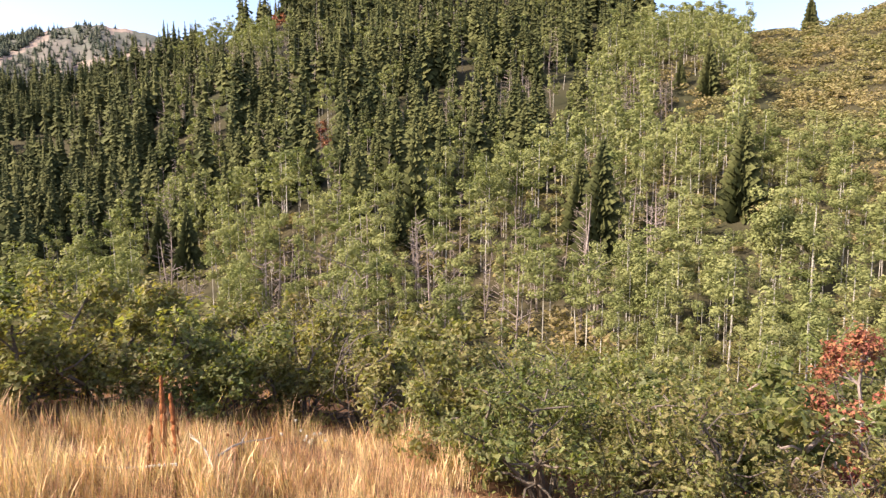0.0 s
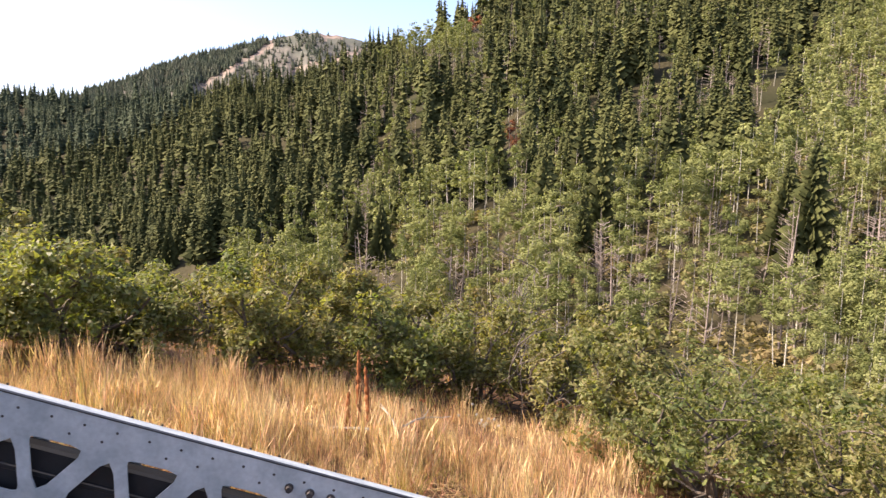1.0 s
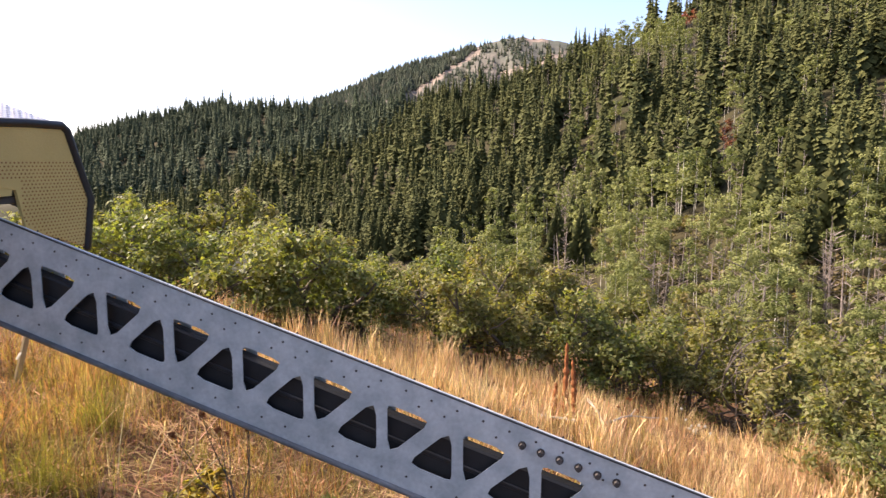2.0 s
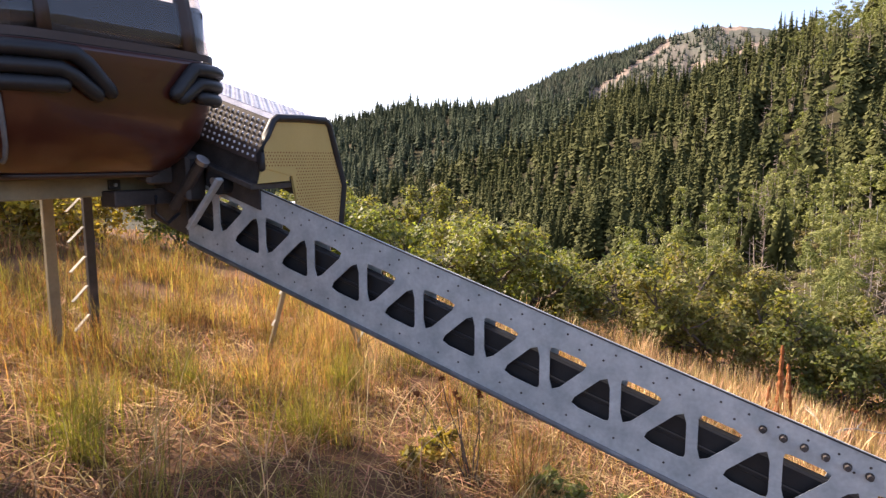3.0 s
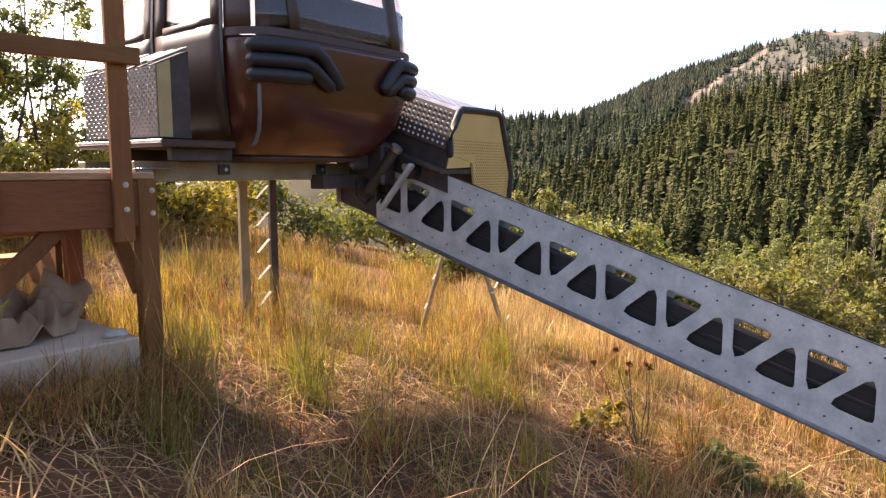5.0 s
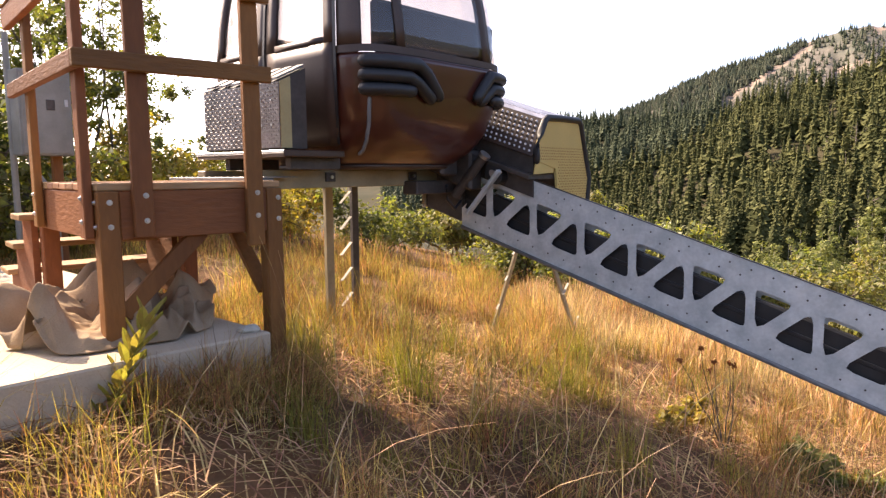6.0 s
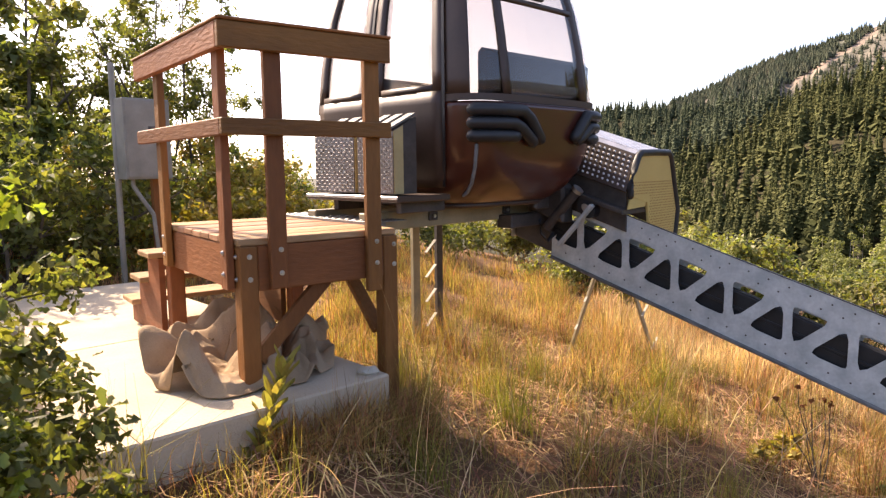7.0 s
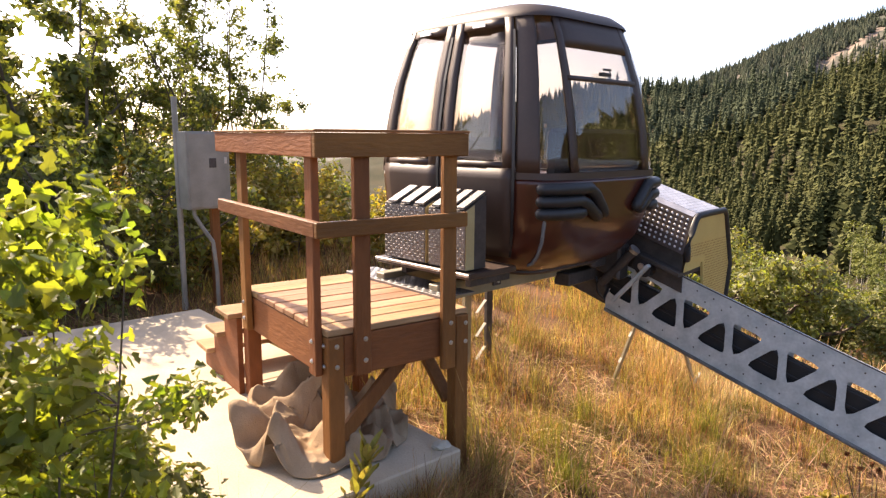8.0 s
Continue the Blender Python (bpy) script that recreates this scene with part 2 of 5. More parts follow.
def height(x, y):
    """The ground's height: near slope, ravine, facing hillside, far mountain."""
    x, y = np.asarray(x, float), np.asarray(y, float)
    dx, dy = x - EYE[0], y - EYE[1]
    r, b = np.hypot(dx, dy), np.degrees(np.arctan2(dy, dx))
    sx = np.where(x > 0, x, x * 0.12)
    sy = np.where(y < 0.2, y, 0.2 + (y - 0.2) * 0.03)
    sx = np.where(y > 1.5, sx * np.exp(-np.clip(y - 1.5, 0, 30) * 0.02), sx)
    behind = 0.085 * np.clip(y - 0.6, 0, 9) * smoothstep(0.9, 2.2, x)
    near = behind - 0.24 - 0.185 * sx + 0.19 * sy + 0.05 * np.sin(x * 1.3 + 1) * np.sin(y * 1.1)
    u, v = x * 0.9816 + y * 0.1908, -x * 0.1908 + y * 0.9816
    near = near + 0.11 * np.exp(-((v + 0.45) / 0.4) ** 2) * smoothstep(1.5, 0.6, u) * smoothstep(-2.2, -1.4, u)
    start = np.interp(b, START_B, START_R)
    open_side = smoothstep(80, 60, b) * smoothstep(-110, -80, b)
    valley = (1.0 - start * np.interp(b, START_B, START_T)) * open_side - 1.0 * (1 - open_side)
    rc, el = np.interp(b, BEAR, CREST_R), np.interp(b, BEAR, CREST_EL)
    crest = 1.0 + rc * np.tan(np.radians(el))
    k = np.clip((r - start) / (rc - start), 0, 1)
    hill = valley + (crest - valley) * (0.85 * k + 0.15 * k * k)
    hill = hill + np.sin(x * 0.045 + y * 0.03) * np.sin(y * 0.05 - x * 0.015) * 4.0 * smoothstep(50, 150, r) * smoothstep(1.0, 0.8, k)
    z = near + (valley - near) * smoothstep(11, start + 2, r)
    z = np.where(r > start, hill, z)
    back = crest - (r - rc) * 0.22
    z = np.where(r > rc, np.maximum(back, -60), z)
    far = 1.0 + 1500 * np.tan(np.radians(np.interp(b, BEAR, FAR_EL))) + 1.6 * np.sin(b * 1.7 + 1) + 1.0 * np.sin(b * 4.1) + 0.8 * np.sin(b * 9.7)
    rough = (np.sin(b * 1.9) * 0.5 + np.sin(b * 4.3 + r * 0.004) * 0.35 + np.sin(b * 9.1 - r * 0.01) * 0.2) * 22
    kf = smoothstep(700, 1500, r)
    base = np.where(r > rc, np.maximum(back, -60), z)
    z = np.where(r > 700, base + (far + rough * kf * (1 - kf) * 4 - base) * np.clip((r - 700) / 800, 0, 1), z)
    z = np.where(r > 1500, far - (r - 1500) * 0.30, z)
    return np.where(r > 1500, np.maximum(z, -80), z)


def scar(b, el):
    """Bare pale runs down the far mountain, by bearing and elevation."""
    run = (abs(el - (8.55 - (b - 21.0) * 0.62)) < 0.26) & (b > 20.6) & (b < 27.6)
    side = (abs(el - (8.3 - (b - 14.1) * 0.33)) < 0.17) & (b > 12.5) & (b < 21)
    top = (abs(el - (9.6 - abs(b - 14.8) * 0.12)) < 0.22) & (b > 12) & (b < 16.8)
    return run | side | top


def build_ground():
    bears = np.unique(np.concatenate([np.arange(-180, 180, 6.0), np.arange(-70, 100, 1.0), np.arange(8, 30, 0.25)]))
    rings = np.concatenate([[0.001], np.linspace(0.4, 14, 46), np.geomspace(15, 700, 70), np.linspace(740, 1500, 28), np.geomspace(1600, 4500, 12)])
    B, Rr = np.meshgrid(np.radians(bears), rings)
    X, Y = EYE[0] + Rr * np.cos(B), EYE[1] + Rr * np.sin(B)
    Z = height(X, Y)
    nb, nr = len(bears), len(rings)
    idx = np.arange(nb * nr).reshape(nr, nb)
    nxt = np.roll(idx, -1, axis=1)
    faces = np.stack([idx[:-1], nxt[:-1], nxt[1:], idx[1:]], -1).reshape(-1, 4)[:, ::-1]
    rr = np.repeat(0.5 * (rings[:-1] + rings[1:]), nb)
    bb = np.tile(bears, nr - 1)
    fe = np.degrees(np.arctan2(Z[:-1].ravel() - 1.0, rr))
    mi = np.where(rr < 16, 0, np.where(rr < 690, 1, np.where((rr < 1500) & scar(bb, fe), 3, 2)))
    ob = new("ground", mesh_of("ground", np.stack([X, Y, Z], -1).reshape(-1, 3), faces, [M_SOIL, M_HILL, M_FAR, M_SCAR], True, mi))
    tagged(ob, "dry grassy slope falling into a wooded ravine below mountains", "ground", kind="structure")


build_ground()


# ---- foliage shapes ----
def conifer(tiers, around, seed, width=0.15):
    """Unit-high conifer: a slim core and whorls of spreading boughs, each a folded pair of triangles. Returns (n, 3, 3)."""
    g = np.random.default_rng(seed)
    tri = []
    for k in range(5):
        a, b = k * 1.2566, (k + 1) * 1.2566
        r = width * 0.42
        tri.append([[r * math.cos(a), r * math.sin(a), 0.10], [r * math.cos(b), r * math.sin(b), 0.10], [0, 0, 0.96]])
    bulge = g.uniform(0.7, 1.0)
    for i in range(tiers):
        t = (i + 0.5) / tiers
        z = 0.07 + 0.90 * t
        reach = width * ((1 - t) ** bulge * min(1.0, 0.62 + 3.5 * t)) + 0.010
        reach *= g.uniform(0.82, 1.12)
        n = max(4, int(round(around * (0.6 + 0.4 * (1 - t)))))
        turn = g.uniform(0, 6.28)
        for j in range(n):
            if g.random() < 0.10:
                continue
            a = turn + 6.2832 * (j + g.uniform(-0.3, 0.3)) / n
            L = reach * g.uniform(0.62, 1.18)
            w = L * 2.2 / n * g.uniform(0.8, 1.2) + 0.003
            zz = z + g.uniform(-0.5, 0.5) * 0.9 / tiers
            drop = L * (0.95 - 0.5 * t) * g.uniform(0.75, 1.25)
            d, s = np.array([math.cos(a), math.sin(a), 0]), np.array([-math.sin(a), math.cos(a), 0])
            root, tip = np.array([0, 0, zz + 0.012]), d * L + [0, 0, zz - drop * 0.8]
            m1 = d * L * 0.62 + s * w + [0, 0, zz - drop - 0.10 * L]
            m2 = d * L * 0.62 - s * w + [0, 0, zz - drop - 0.10 * L]
            tri += [[root, m1, tip], [root, tip, m2]]
    tri += [[[0.009, 0, 0.9], [-0.005, 0.008, 0.9], [0, 0, 1.0]], [[-0.005, 0.008, 0.9], [-0.005, -0.008, 0.9], [0, 0, 1.0]], [[-0.005, -0.008, 0.9], [0.009, 0, 0.9], [0, 0, 1.0]]]
    return np.array(tri, np.float32)


def leaf_cloud(n, g, size, clumps, radius, shape=1.0, hollow=0.55, flat=1.0, corners=4, outward=0.6):
    """n leaf triangles gathered in clumps; clumps: (m, 3) centres, radius of each clump."""
    c = clumps[g.integers(0, len(clumps), n)]
    d = g.normal(size=(n, 3))
    d /= np.linalg.norm(d, axis=1, keepdims=True)
    rad = radius * (hollow + (1 - hollow) * g.random((n, 1)))
    p = c + d * rad * np.array([1, 1, flat])
    nrm = d * outward + g.normal(size=(n, 3)) * 0.5 + np.array([0, 0, 0.45])
    nrm /= np.linalg.norm(nrm, axis=1, keepdims=True)
    a = np.cross(nrm, g.normal(size=(n, 3)))
    a /= np.linalg.norm(a, axis=1, keepdims=True)
    b = np.cross(nrm, a)
    s = size * g.uniform(0.6, 1.3, (n, 1))
    if corners == 3:
        return np.stack([p - a * s * 0.6 - b * s * 0.4, p - a * s * 0.5 + b * s * 0.5, p + a * s * 0.75], 1).astype(np.float32)
    return np.stack([p - a * s * 0.5, p + b * s * 0.42 * shape + a * s * 0.05, p + a * s * 0.6, p - b * s * 0.42 * shape + a * s * 0.05], 1).astype(np.float32)


def tube(path, radii, sides=6):
    """A tapered tube along a path. Returns quads (n, 4, 3)."""
    path = np.asarray(path, float)
    d = np.gradient(path, axis=0)
    d /= np.linalg.norm(d, axis=1, keepdims=True)
    ref = np.where(np.abs(d[:, 2:3]) < 0.9, [[0, 0, 1.0]], [[1.0, 0, 0]])
    a = np.cross(d, ref)
    a /= np.linalg.norm(a, axis=1, keepdims=True)
    b = np.cross(d, a)
    ang = np.linspace(0, 2 * math.pi, sides, endpoint=False)
    ring = path[:, None] + np.asarray(radii)[:, None, None] * (a[:, None] * np.cos(ang)[None, :, None] + b[:, None] * np.sin(ang)[None, :, None])
    n = np.roll(ring, -1, axis=1)
    return np.stack([ring[:-1], n[:-1], n[1:], ring[1:]], 2).reshape(-1, 4, 3).astype(np.float32)


def limb(start, heading, length, thick, g, bend=0.35, n=5, lift=0.1):
    """A wandering tapered branch; returns its quads and its path."""
    p, d, out = np.array(start, float), np.array(heading, float), [np.array(start, float)]
    d /= np.linalg.norm(d)
    for _ in range(n):
        d = d + g.normal(size=3) * bend * 0.5 + [0, 0, lift]
        d /= np.linalg.norm(d)
        p = p + d * length / n
        out.append(p.copy())
    return tube(out, np.linspace(thick, thick * 0.3, n + 1), 5), np.array(out)


def soup(name, polys, mats, mat_index=None):
    """One mesh from loose polygons (n, k, 3)."""
    polys = np.asarray(polys, np.float32)
    n, k = polys.shape[:2]
    return mesh_of(name, polys.reshape(-1, 3), np.arange(n * k).reshape(n, k), mats, False, mat_index)


def scatter(polys_list, places, heights, turns, widths):
    """Copies of unit shapes set at places; returns all polygons joined."""
    out = []
    pick = np.arange(len(places)) % len(polys_list)
    for i in range(len(polys_list)):
        sel = pick == i
        if not sel.any():
            continue
        P, h, t, w = polys_list[i], heights[sel], turns[sel], widths[sel]
        c, s = np.cos(t), np.sin(t)
        x = P[None, :, :, 0] * c[:, None, None] - P[None, :, :, 1] * s[:, None, None]
        y = P[None, :, :, 0] * s[:, None, None] + P[None, :, :, 1] * c[:, None, None]
        q = np.stack([x * (h * w)[:, None, None], y * (h * w)[:, None, None], P[None, :, :, 2] * h[:, None, None]], -1)
        q = q + places[sel][:, None, None, :]
        out.append(q.reshape(-1, P.shape[1], 3))
    return np.concatenate(out)


def hill_points(n, b0, b1, r0, r1, g):
    b = np.radians(g.uniform(b0, b1, n))
    r = np.sqrt(g.uniform(r0 ** 2, r1 ** 2, n))
    x, y = EYE[0] + r * np.cos(b), EYE[1] + r * np.sin(b)
    z = height(x, y)
    return np.stack([x, y, z], -1), np.degrees(b), r, np.degrees(np.arctan2(z - 1.0, r))


# lower edge of the conifer stand, as elevation by bearing
EDGE_B = [-45, -36, -22, -19, -12, -5, 4, 13, 20, 26, 60]
EDGE_E = [30, 30, 5.0, -2.0, -4.0, -6.5, -5.0, -5.5, -9.5, -14, -16]


SPRUCES = ((-21.7, -8.4, 2.2), (-20.0, -6.5, 0.8), (-32.2, -4.2, 3.8), (-29.6, 5.0, 9.3), (-36.3, 9.3, 11.7), (-27.5, 5.5, 8.0), (-25.5, -6.8, -3.0), (29, -9.0, -4.6), (12.0, -8.6, -3.0), (14.0, -8.0, -3.2))
MAPLES = ((1.4, 1.6, 3.5), (0.9, 0.9, 2.4), (4.3, 10.2, 11.6))


def clear_of(b, el, marks, side, below):
    """False for trees that would stand right in front of one of the single trees."""
    ok = np.ones(len(b), bool)
    for b0, base, top in marks:
        ok &= ~((abs(b - b0) < side) & (el > base - below) & (el < base + 0.4))
    return ok


def build_forest():
    g = np.random.default_rng(21)
    close_firs = [conifer(40, 15, s, 0.165) for s in (1, 2, 3, 4, 15, 16)]
    near_firs = [conifer(26, 9, s, 0.165) for s in (21, 22, 23, 24, 25, 26)]
    far_firs = [conifer(13, 5, s, 0.18) for s in (5, 6, 7, 8, 17, 18)]
    # conifers
    pts, b, r, el = hill_points(9300, -34, 60, 55, 580, g)
    more = hill_points(2900, 14, 54, 110, 580, g)
    pts, b, r, el = (np.concatenate([p, q]) for p, q in zip((pts, b, r, el), more))
    rc = np.interp(b, BEAR, CREST_R)
    edge = np.interp(b, EDGE_B, EDGE_E) + g.normal(size=len(b)) * 0.9
    glade = (np.hypot((b - 7.5) / 3.2, (el - 8.2) / 1.3) < 1) | (np.hypot((b + 18) / 4, (el - 4.8) / 1.1) < 1) | (np.hypot((b + 10) / 5, (el - 3.0) / 0.7) < 1)
    keep = (el > edge) & (r < rc + 25) & (r > np.interp(b, START_B, START_R) * 0.98) & (b < 54) & ~glade & (g.random(len(b)) < np.interp(r, [60, 330, 580], [1.0, 0.95, 0.75]))
    keep &= clear_of(b, el, MAPLES, 0.7, 5.5) & clear_of(b, el, SPRUCES, 0.8, 3.0)
    pts, b, r = pts[keep], b[keep], r[keep]
    h = np.clip(g.normal(13.0, 3.4, len(pts)), 5, 21) * np.interp(b, [12, 34], [1.0, 0.70])
    w = g.uniform(0.9, 1.5, len(pts)) * np.interp(b, [12, 34], [1.0, 1.25])
    t = g.uniform(0, 6.28, len(pts))
    fars = r > 200
    # trees past this distance take the haze-tinted needles
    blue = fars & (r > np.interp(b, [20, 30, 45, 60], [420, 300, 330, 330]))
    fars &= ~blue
    close = r < 125
    near = ~fars & ~blue & ~close
    polys = np.concatenate([scatter(close_firs, pts[close], h[close], t[close], w[close]), scatter(near_firs, pts[near], h[near], t[near], w[near]), scatter(far_firs, pts[fars], h[fars], t[fars], w[fars])])
    ob = new("conifer_forest", soup("conifer_forest", polys, M_FIR))
    tagged(ob, "dense dark green conifer forest covering the facing hillside", "forest", kind="stuff")
    ob = new("ridge_conifers", soup("ridge_conifers", scatter(far_firs, pts[blue], h[blue], t[blue], w[blue]), M_HAZE_FIR))
    tagged(ob, "conifers on the farther fold of the ridge, tinted blue-green for haze", "forest", kind="stuff")
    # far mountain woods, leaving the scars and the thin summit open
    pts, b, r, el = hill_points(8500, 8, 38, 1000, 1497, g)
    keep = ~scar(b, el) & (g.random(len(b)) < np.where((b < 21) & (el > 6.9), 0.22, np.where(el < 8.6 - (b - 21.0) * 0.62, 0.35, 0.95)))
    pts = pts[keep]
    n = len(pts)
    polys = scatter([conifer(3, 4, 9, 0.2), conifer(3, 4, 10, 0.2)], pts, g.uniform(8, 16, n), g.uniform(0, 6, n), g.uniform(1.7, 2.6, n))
    tagged(new("far_mountain_woods", soup("far_mountain_woods", polys, M_FARFIR)), "conifers covering the distant grey-green mountain, their colour greyed for haze", "forest", kind="stuff")


build_forest()


# ---- helpers for things ----
def part(name, bm, mat, parent, label="", smooth=False):
    """Links a bmesh as one mesh object under a thing or part."""
    if isinstance(bm, bpy.types.Mesh):
        me = bm
    else:
        me = bpy.data.meshes.new(name)
        bmesh.ops.recalc_face_normals(bm, faces=bm.faces[:])
        bm.to_mesh(me)
        bm.free()
        if smooth:
            me.polygons.foreach_set("use_smooth", np.ones(len(me.polygons), bool))
        if mat:
            me.materials.append(mat)
    ob = new(name, me)
    ob.parent = parent
    if label:
        tagged(ob, label)
    return ob


def thing(name, label, category, m=None, group="", kind=""):
    ob = new(name)
    if m is not None:
        ob.matrix_world = m
    return tagged(ob, label, category, group, kind)


def box(lo, hi, bevel=0.004, bm=None, m=None):
    """A box between two corners with its edges bevelled."""
    bm = bm or bmesh.new()
    made = bmesh.ops.create_cube(bm, size=1)["verts"]
    for v in made:
        v.co = Vector([lo[i] + (v.co[i] + 0.5) * (hi[i] - lo[i]) for i in range(3)])
    if m is not None:
        bmesh.ops.transform(bm, matrix=m, verts=made)
    if bevel:
        edges = list({e for v in made for e in v.link_edges})
        bmesh.ops.bevel(bm, geom=edges, offset=bevel, segments=1, affect="EDGES")
    return bm


def stick(a, b, w, d, bevel=0.004, bm=None):
    """A rectangular bar from a to b, w wide and d deep."""
    a, b = Vector(a), Vector(b)
    z = (b - a).normalized()
    x = z.cross(Vector((0, 0, 1)) if abs(z.z) < 0.9 else Vector((0, 1, 0))).normalized()
    y = z.cross(x)
    m = Matrix((x, y, z)).transposed().to_4x4()
    m.translation = a
    return box((-w / 2, -d / 2, 0), (w / 2, d / 2, (b - a).length), bevel, bm, m)


def rod(a, b, r, sides=10, bm=None, r2=None):
    a, b = Vector(a), Vector(b)
    bm = bm or bmesh.new()
    m = (b - a).to_track_quat("Z", "Y").to_matrix().to_4x4()
    m.translation = (a + b) / 2
    bmesh.ops.create_cone(bm, cap_ends=True, segments=sides, radius1=r, radius2=r if r2 is None else r2, depth=(b - a).length, matrix=m)
    return bm


def prism(outline, y0, y1, bm=None, bevel=0.0):
    """A polygon in the x-z plane pushed from y0 to y1."""
    bm = bm or bmesh.new()
    a = [bm.verts.new((x, y0, z)) for x, z in outline]
    b = [bm.verts.new((x, y1, z)) for x, z in outline]
    n = len(a)
    faces = [bm.faces.new(a), bm.faces.new(b[::-1])]
    for i in range(n):
        faces.append(bm.faces.new((a[i], b[i], b[(i + 1) % n], a[(i + 1) % n])))
    if bevel:
        bmesh.ops.bevel(bm, geom=list({e for f in faces[:2] for e in f.edges}), offset=bevel, segments=1, affect="EDGES")
    return bm


def bolt(parent, place, axis, r=0.0095):
    """A round bolt head with a washer, its axis along a world direction."""
    p, a = Vector(place), Vector(axis).normalized()
    bm = rod(p, p + a * 0.003, r * 1.45, 12)
    rod(p + a * 0.003, p + a * 0.011, r, 8, bm, r * 0.8)
    return part("bolt", bm, M_STEEL, parent)


# ---- concrete pad ----
PAD = pose(0, 0, 0, 0, 0, 6)


def build_pad():
    pad = thing("pavement", "pale concrete pad with saw-cut joints under the platform", "pavement", PAD, kind="structure")
    for lo, hi in (((-0.58, -0.285, -0.62), (0.745, 1.50, 0.0)), ((-0.76, -0.285, -0.62), (-0.584, 1.50, -0.002)), ((-1.1, 1.505, -0.5), (0.86, 3.9, -0.002))):
        part("slab", box(lo, hi, 0.010), M_CONC, pad)
    # white lump added on the slab in place of a spot of sunlight
    stone = bmesh.new()
    bmesh.ops.create_icosphere(stone, subdivisions=2, radius=0.05)
    for v in stone.verts:
        v.co = Vector((v.co.x * 1.3, v.co.y, v.co.z * 0.5)) * (1 + 0.25 * noise.noise(v.co * 30))
        v.co += Vector((0.69, -0.12, 0.012))
    me = bpy.data.meshes.new("stone")
    stone.to_mesh(me)
    stone.free()
    me.materials.append(M_PALE)
    tagged(new("stone", me), "small white lump standing in for a sunlit spot on the concrete pad", "stone")


build_pad()


# ---- boarding platform ----
def build_platform():
    deck = thing("boarding_platform", "reddish-brown stained wooden platform with railings and weathered deck boards", "platform", pose(0.03, 0, 0))
    wide, deep, top = 0.93, 1.34, 0.78
    n = 9
    for i in range(n):
        y = i * deep / n
        part("deck_board", box((0.0, y + 0.004, top - 0.036 + 0.002 * (i % 2)), (wide + 0.012 * math.sin(i * 2.1), y + deep / n - 0.006, top + 0.002 * math.sin(i * 3)), 0.005), M_BOARD, deck)
    part("apron", box((0.095, -0.005, 0.51), (wide - 0.09, 0.033, top - 0.040)), M_RAIL, deck)
    part("apron", box((0.004, 0.10, 0.51), (0.042, deep - 0.09, top - 0.040)), M_RAIL, deck)
    part("apron", box((wide - 0.042, 0.10, 0.51), (wide - 0.004, deep - 0.09, top - 0.040)), M_RAIL, deck)
    part("apron", box((0.095, deep - 0.042, 0.51), (wide - 0.09, deep - 0.004, top - 0.040)), M_RAIL, deck)
    for x, y in ((0.0, -0.008), (wide - 0.09, -0.008), (0.0, deep - 0.09), (wide - 0.09, deep - 0.09)):
        part("leg", box((x, y, 0.0 if x < 0.5 else -0.45), (x + 0.094, y + 0.096, top - 0.038), 0.006), M_WOOD, deck)
    part("brace", stick((0.10, 0.06, 0.14), (0.50, 0.055, 0.53), 0.036, 0.085), M_WOOD, deck)
    part("brace", stick((0.88, 0.12, 0.16), (0.88, 0.56, 0.54), 0.085, 0.036), M_WOOD, deck)
    # railing posts stand outside the aprons
    for x in (0.192, 0.760):
        part("railing_post", box((x - 0.046, -0.050, 0.52 if x < 0.5 else 0.44), (x + 0.046, -0.011, 1.80), 0.005), M_WOOD, deck)
        for z in (0.60, 0.72):
            bolt(deck, (x + 0.01, -0.050, z), (0, -1, 0))
    for y in (0.10, 1.17):
        part("railing_post", box((-0.046, y - 0.046, 0.52), (-0.004, y + 0.046, 1.80), 0.005), M_WOOD, deck)
        for z in (0.60, 0.71):
            bolt(deck, (-0.046, y, z), (-1, 0, 0))
    for z in (0.575, 0.69):
        bolt(deck, (0.05, -0.008, z), (0, -1, 0))
        bolt(deck, (wide - 0.02, -0.008, z), (0, -1, 0))
        bolt(deck, (0.0, 0.045, z), (-1, 0, 0))
    for z0, z1 in ((1.692, 1.815), (1.290, 1.372)):
        part("rail", box((-0.088, -0.090, z0), (0.856, -0.052, z1), 0.005), M_RAIL, deck)
        part("rail", box((-0.088, -0.050, z0), (-0.048, 1.50, z1), 0.005), M_RAIL, deck)
    part("rail_cap", box((-0.094, -0.098, 1.817), (0.860, -0.014, 1.832), 0.004), M_RAIL, deck)
    part("rail_cap", box((-0.094, -0.012, 1.817), (-0.012, 1.505, 1.832), 0.004), M_RAIL, deck)


def build_steps():
    st = thing("wooden_steps", "short flight of stained wooden steps behind the platform", "steps", pose(0.03, 0, 0))
    y0 = 1.355
    for k in range(3):
        z = 0.78 - 0.195 * (k + 1)
        part("tread", box((-0.10, y0 + 0.275 * k, z - 0.036), (0.90, y0 + 0.275 * k + 0.285, z), 0.005), M_BOARD, st)
    for x in (-0.04, 0.80):
        prof = [(y0, 0.0), (y0 + 0.80, 0.0), (y0 + 0.80, 0.155), (y0 + 0.55, 0.155), (y0 + 0.55, 0.350), (y0 + 0.275, 0.350), (y0 + 0.275, 0.545), (y0, 0.545)]
        bm = prism(prof, x, x + 0.038)
        for v in bm.verts:
            v.co = Vector((v.co.y, v.co.x, v.co.z))
        part("stringer", bm, M_RAIL, st)


build_platform()
build_steps()


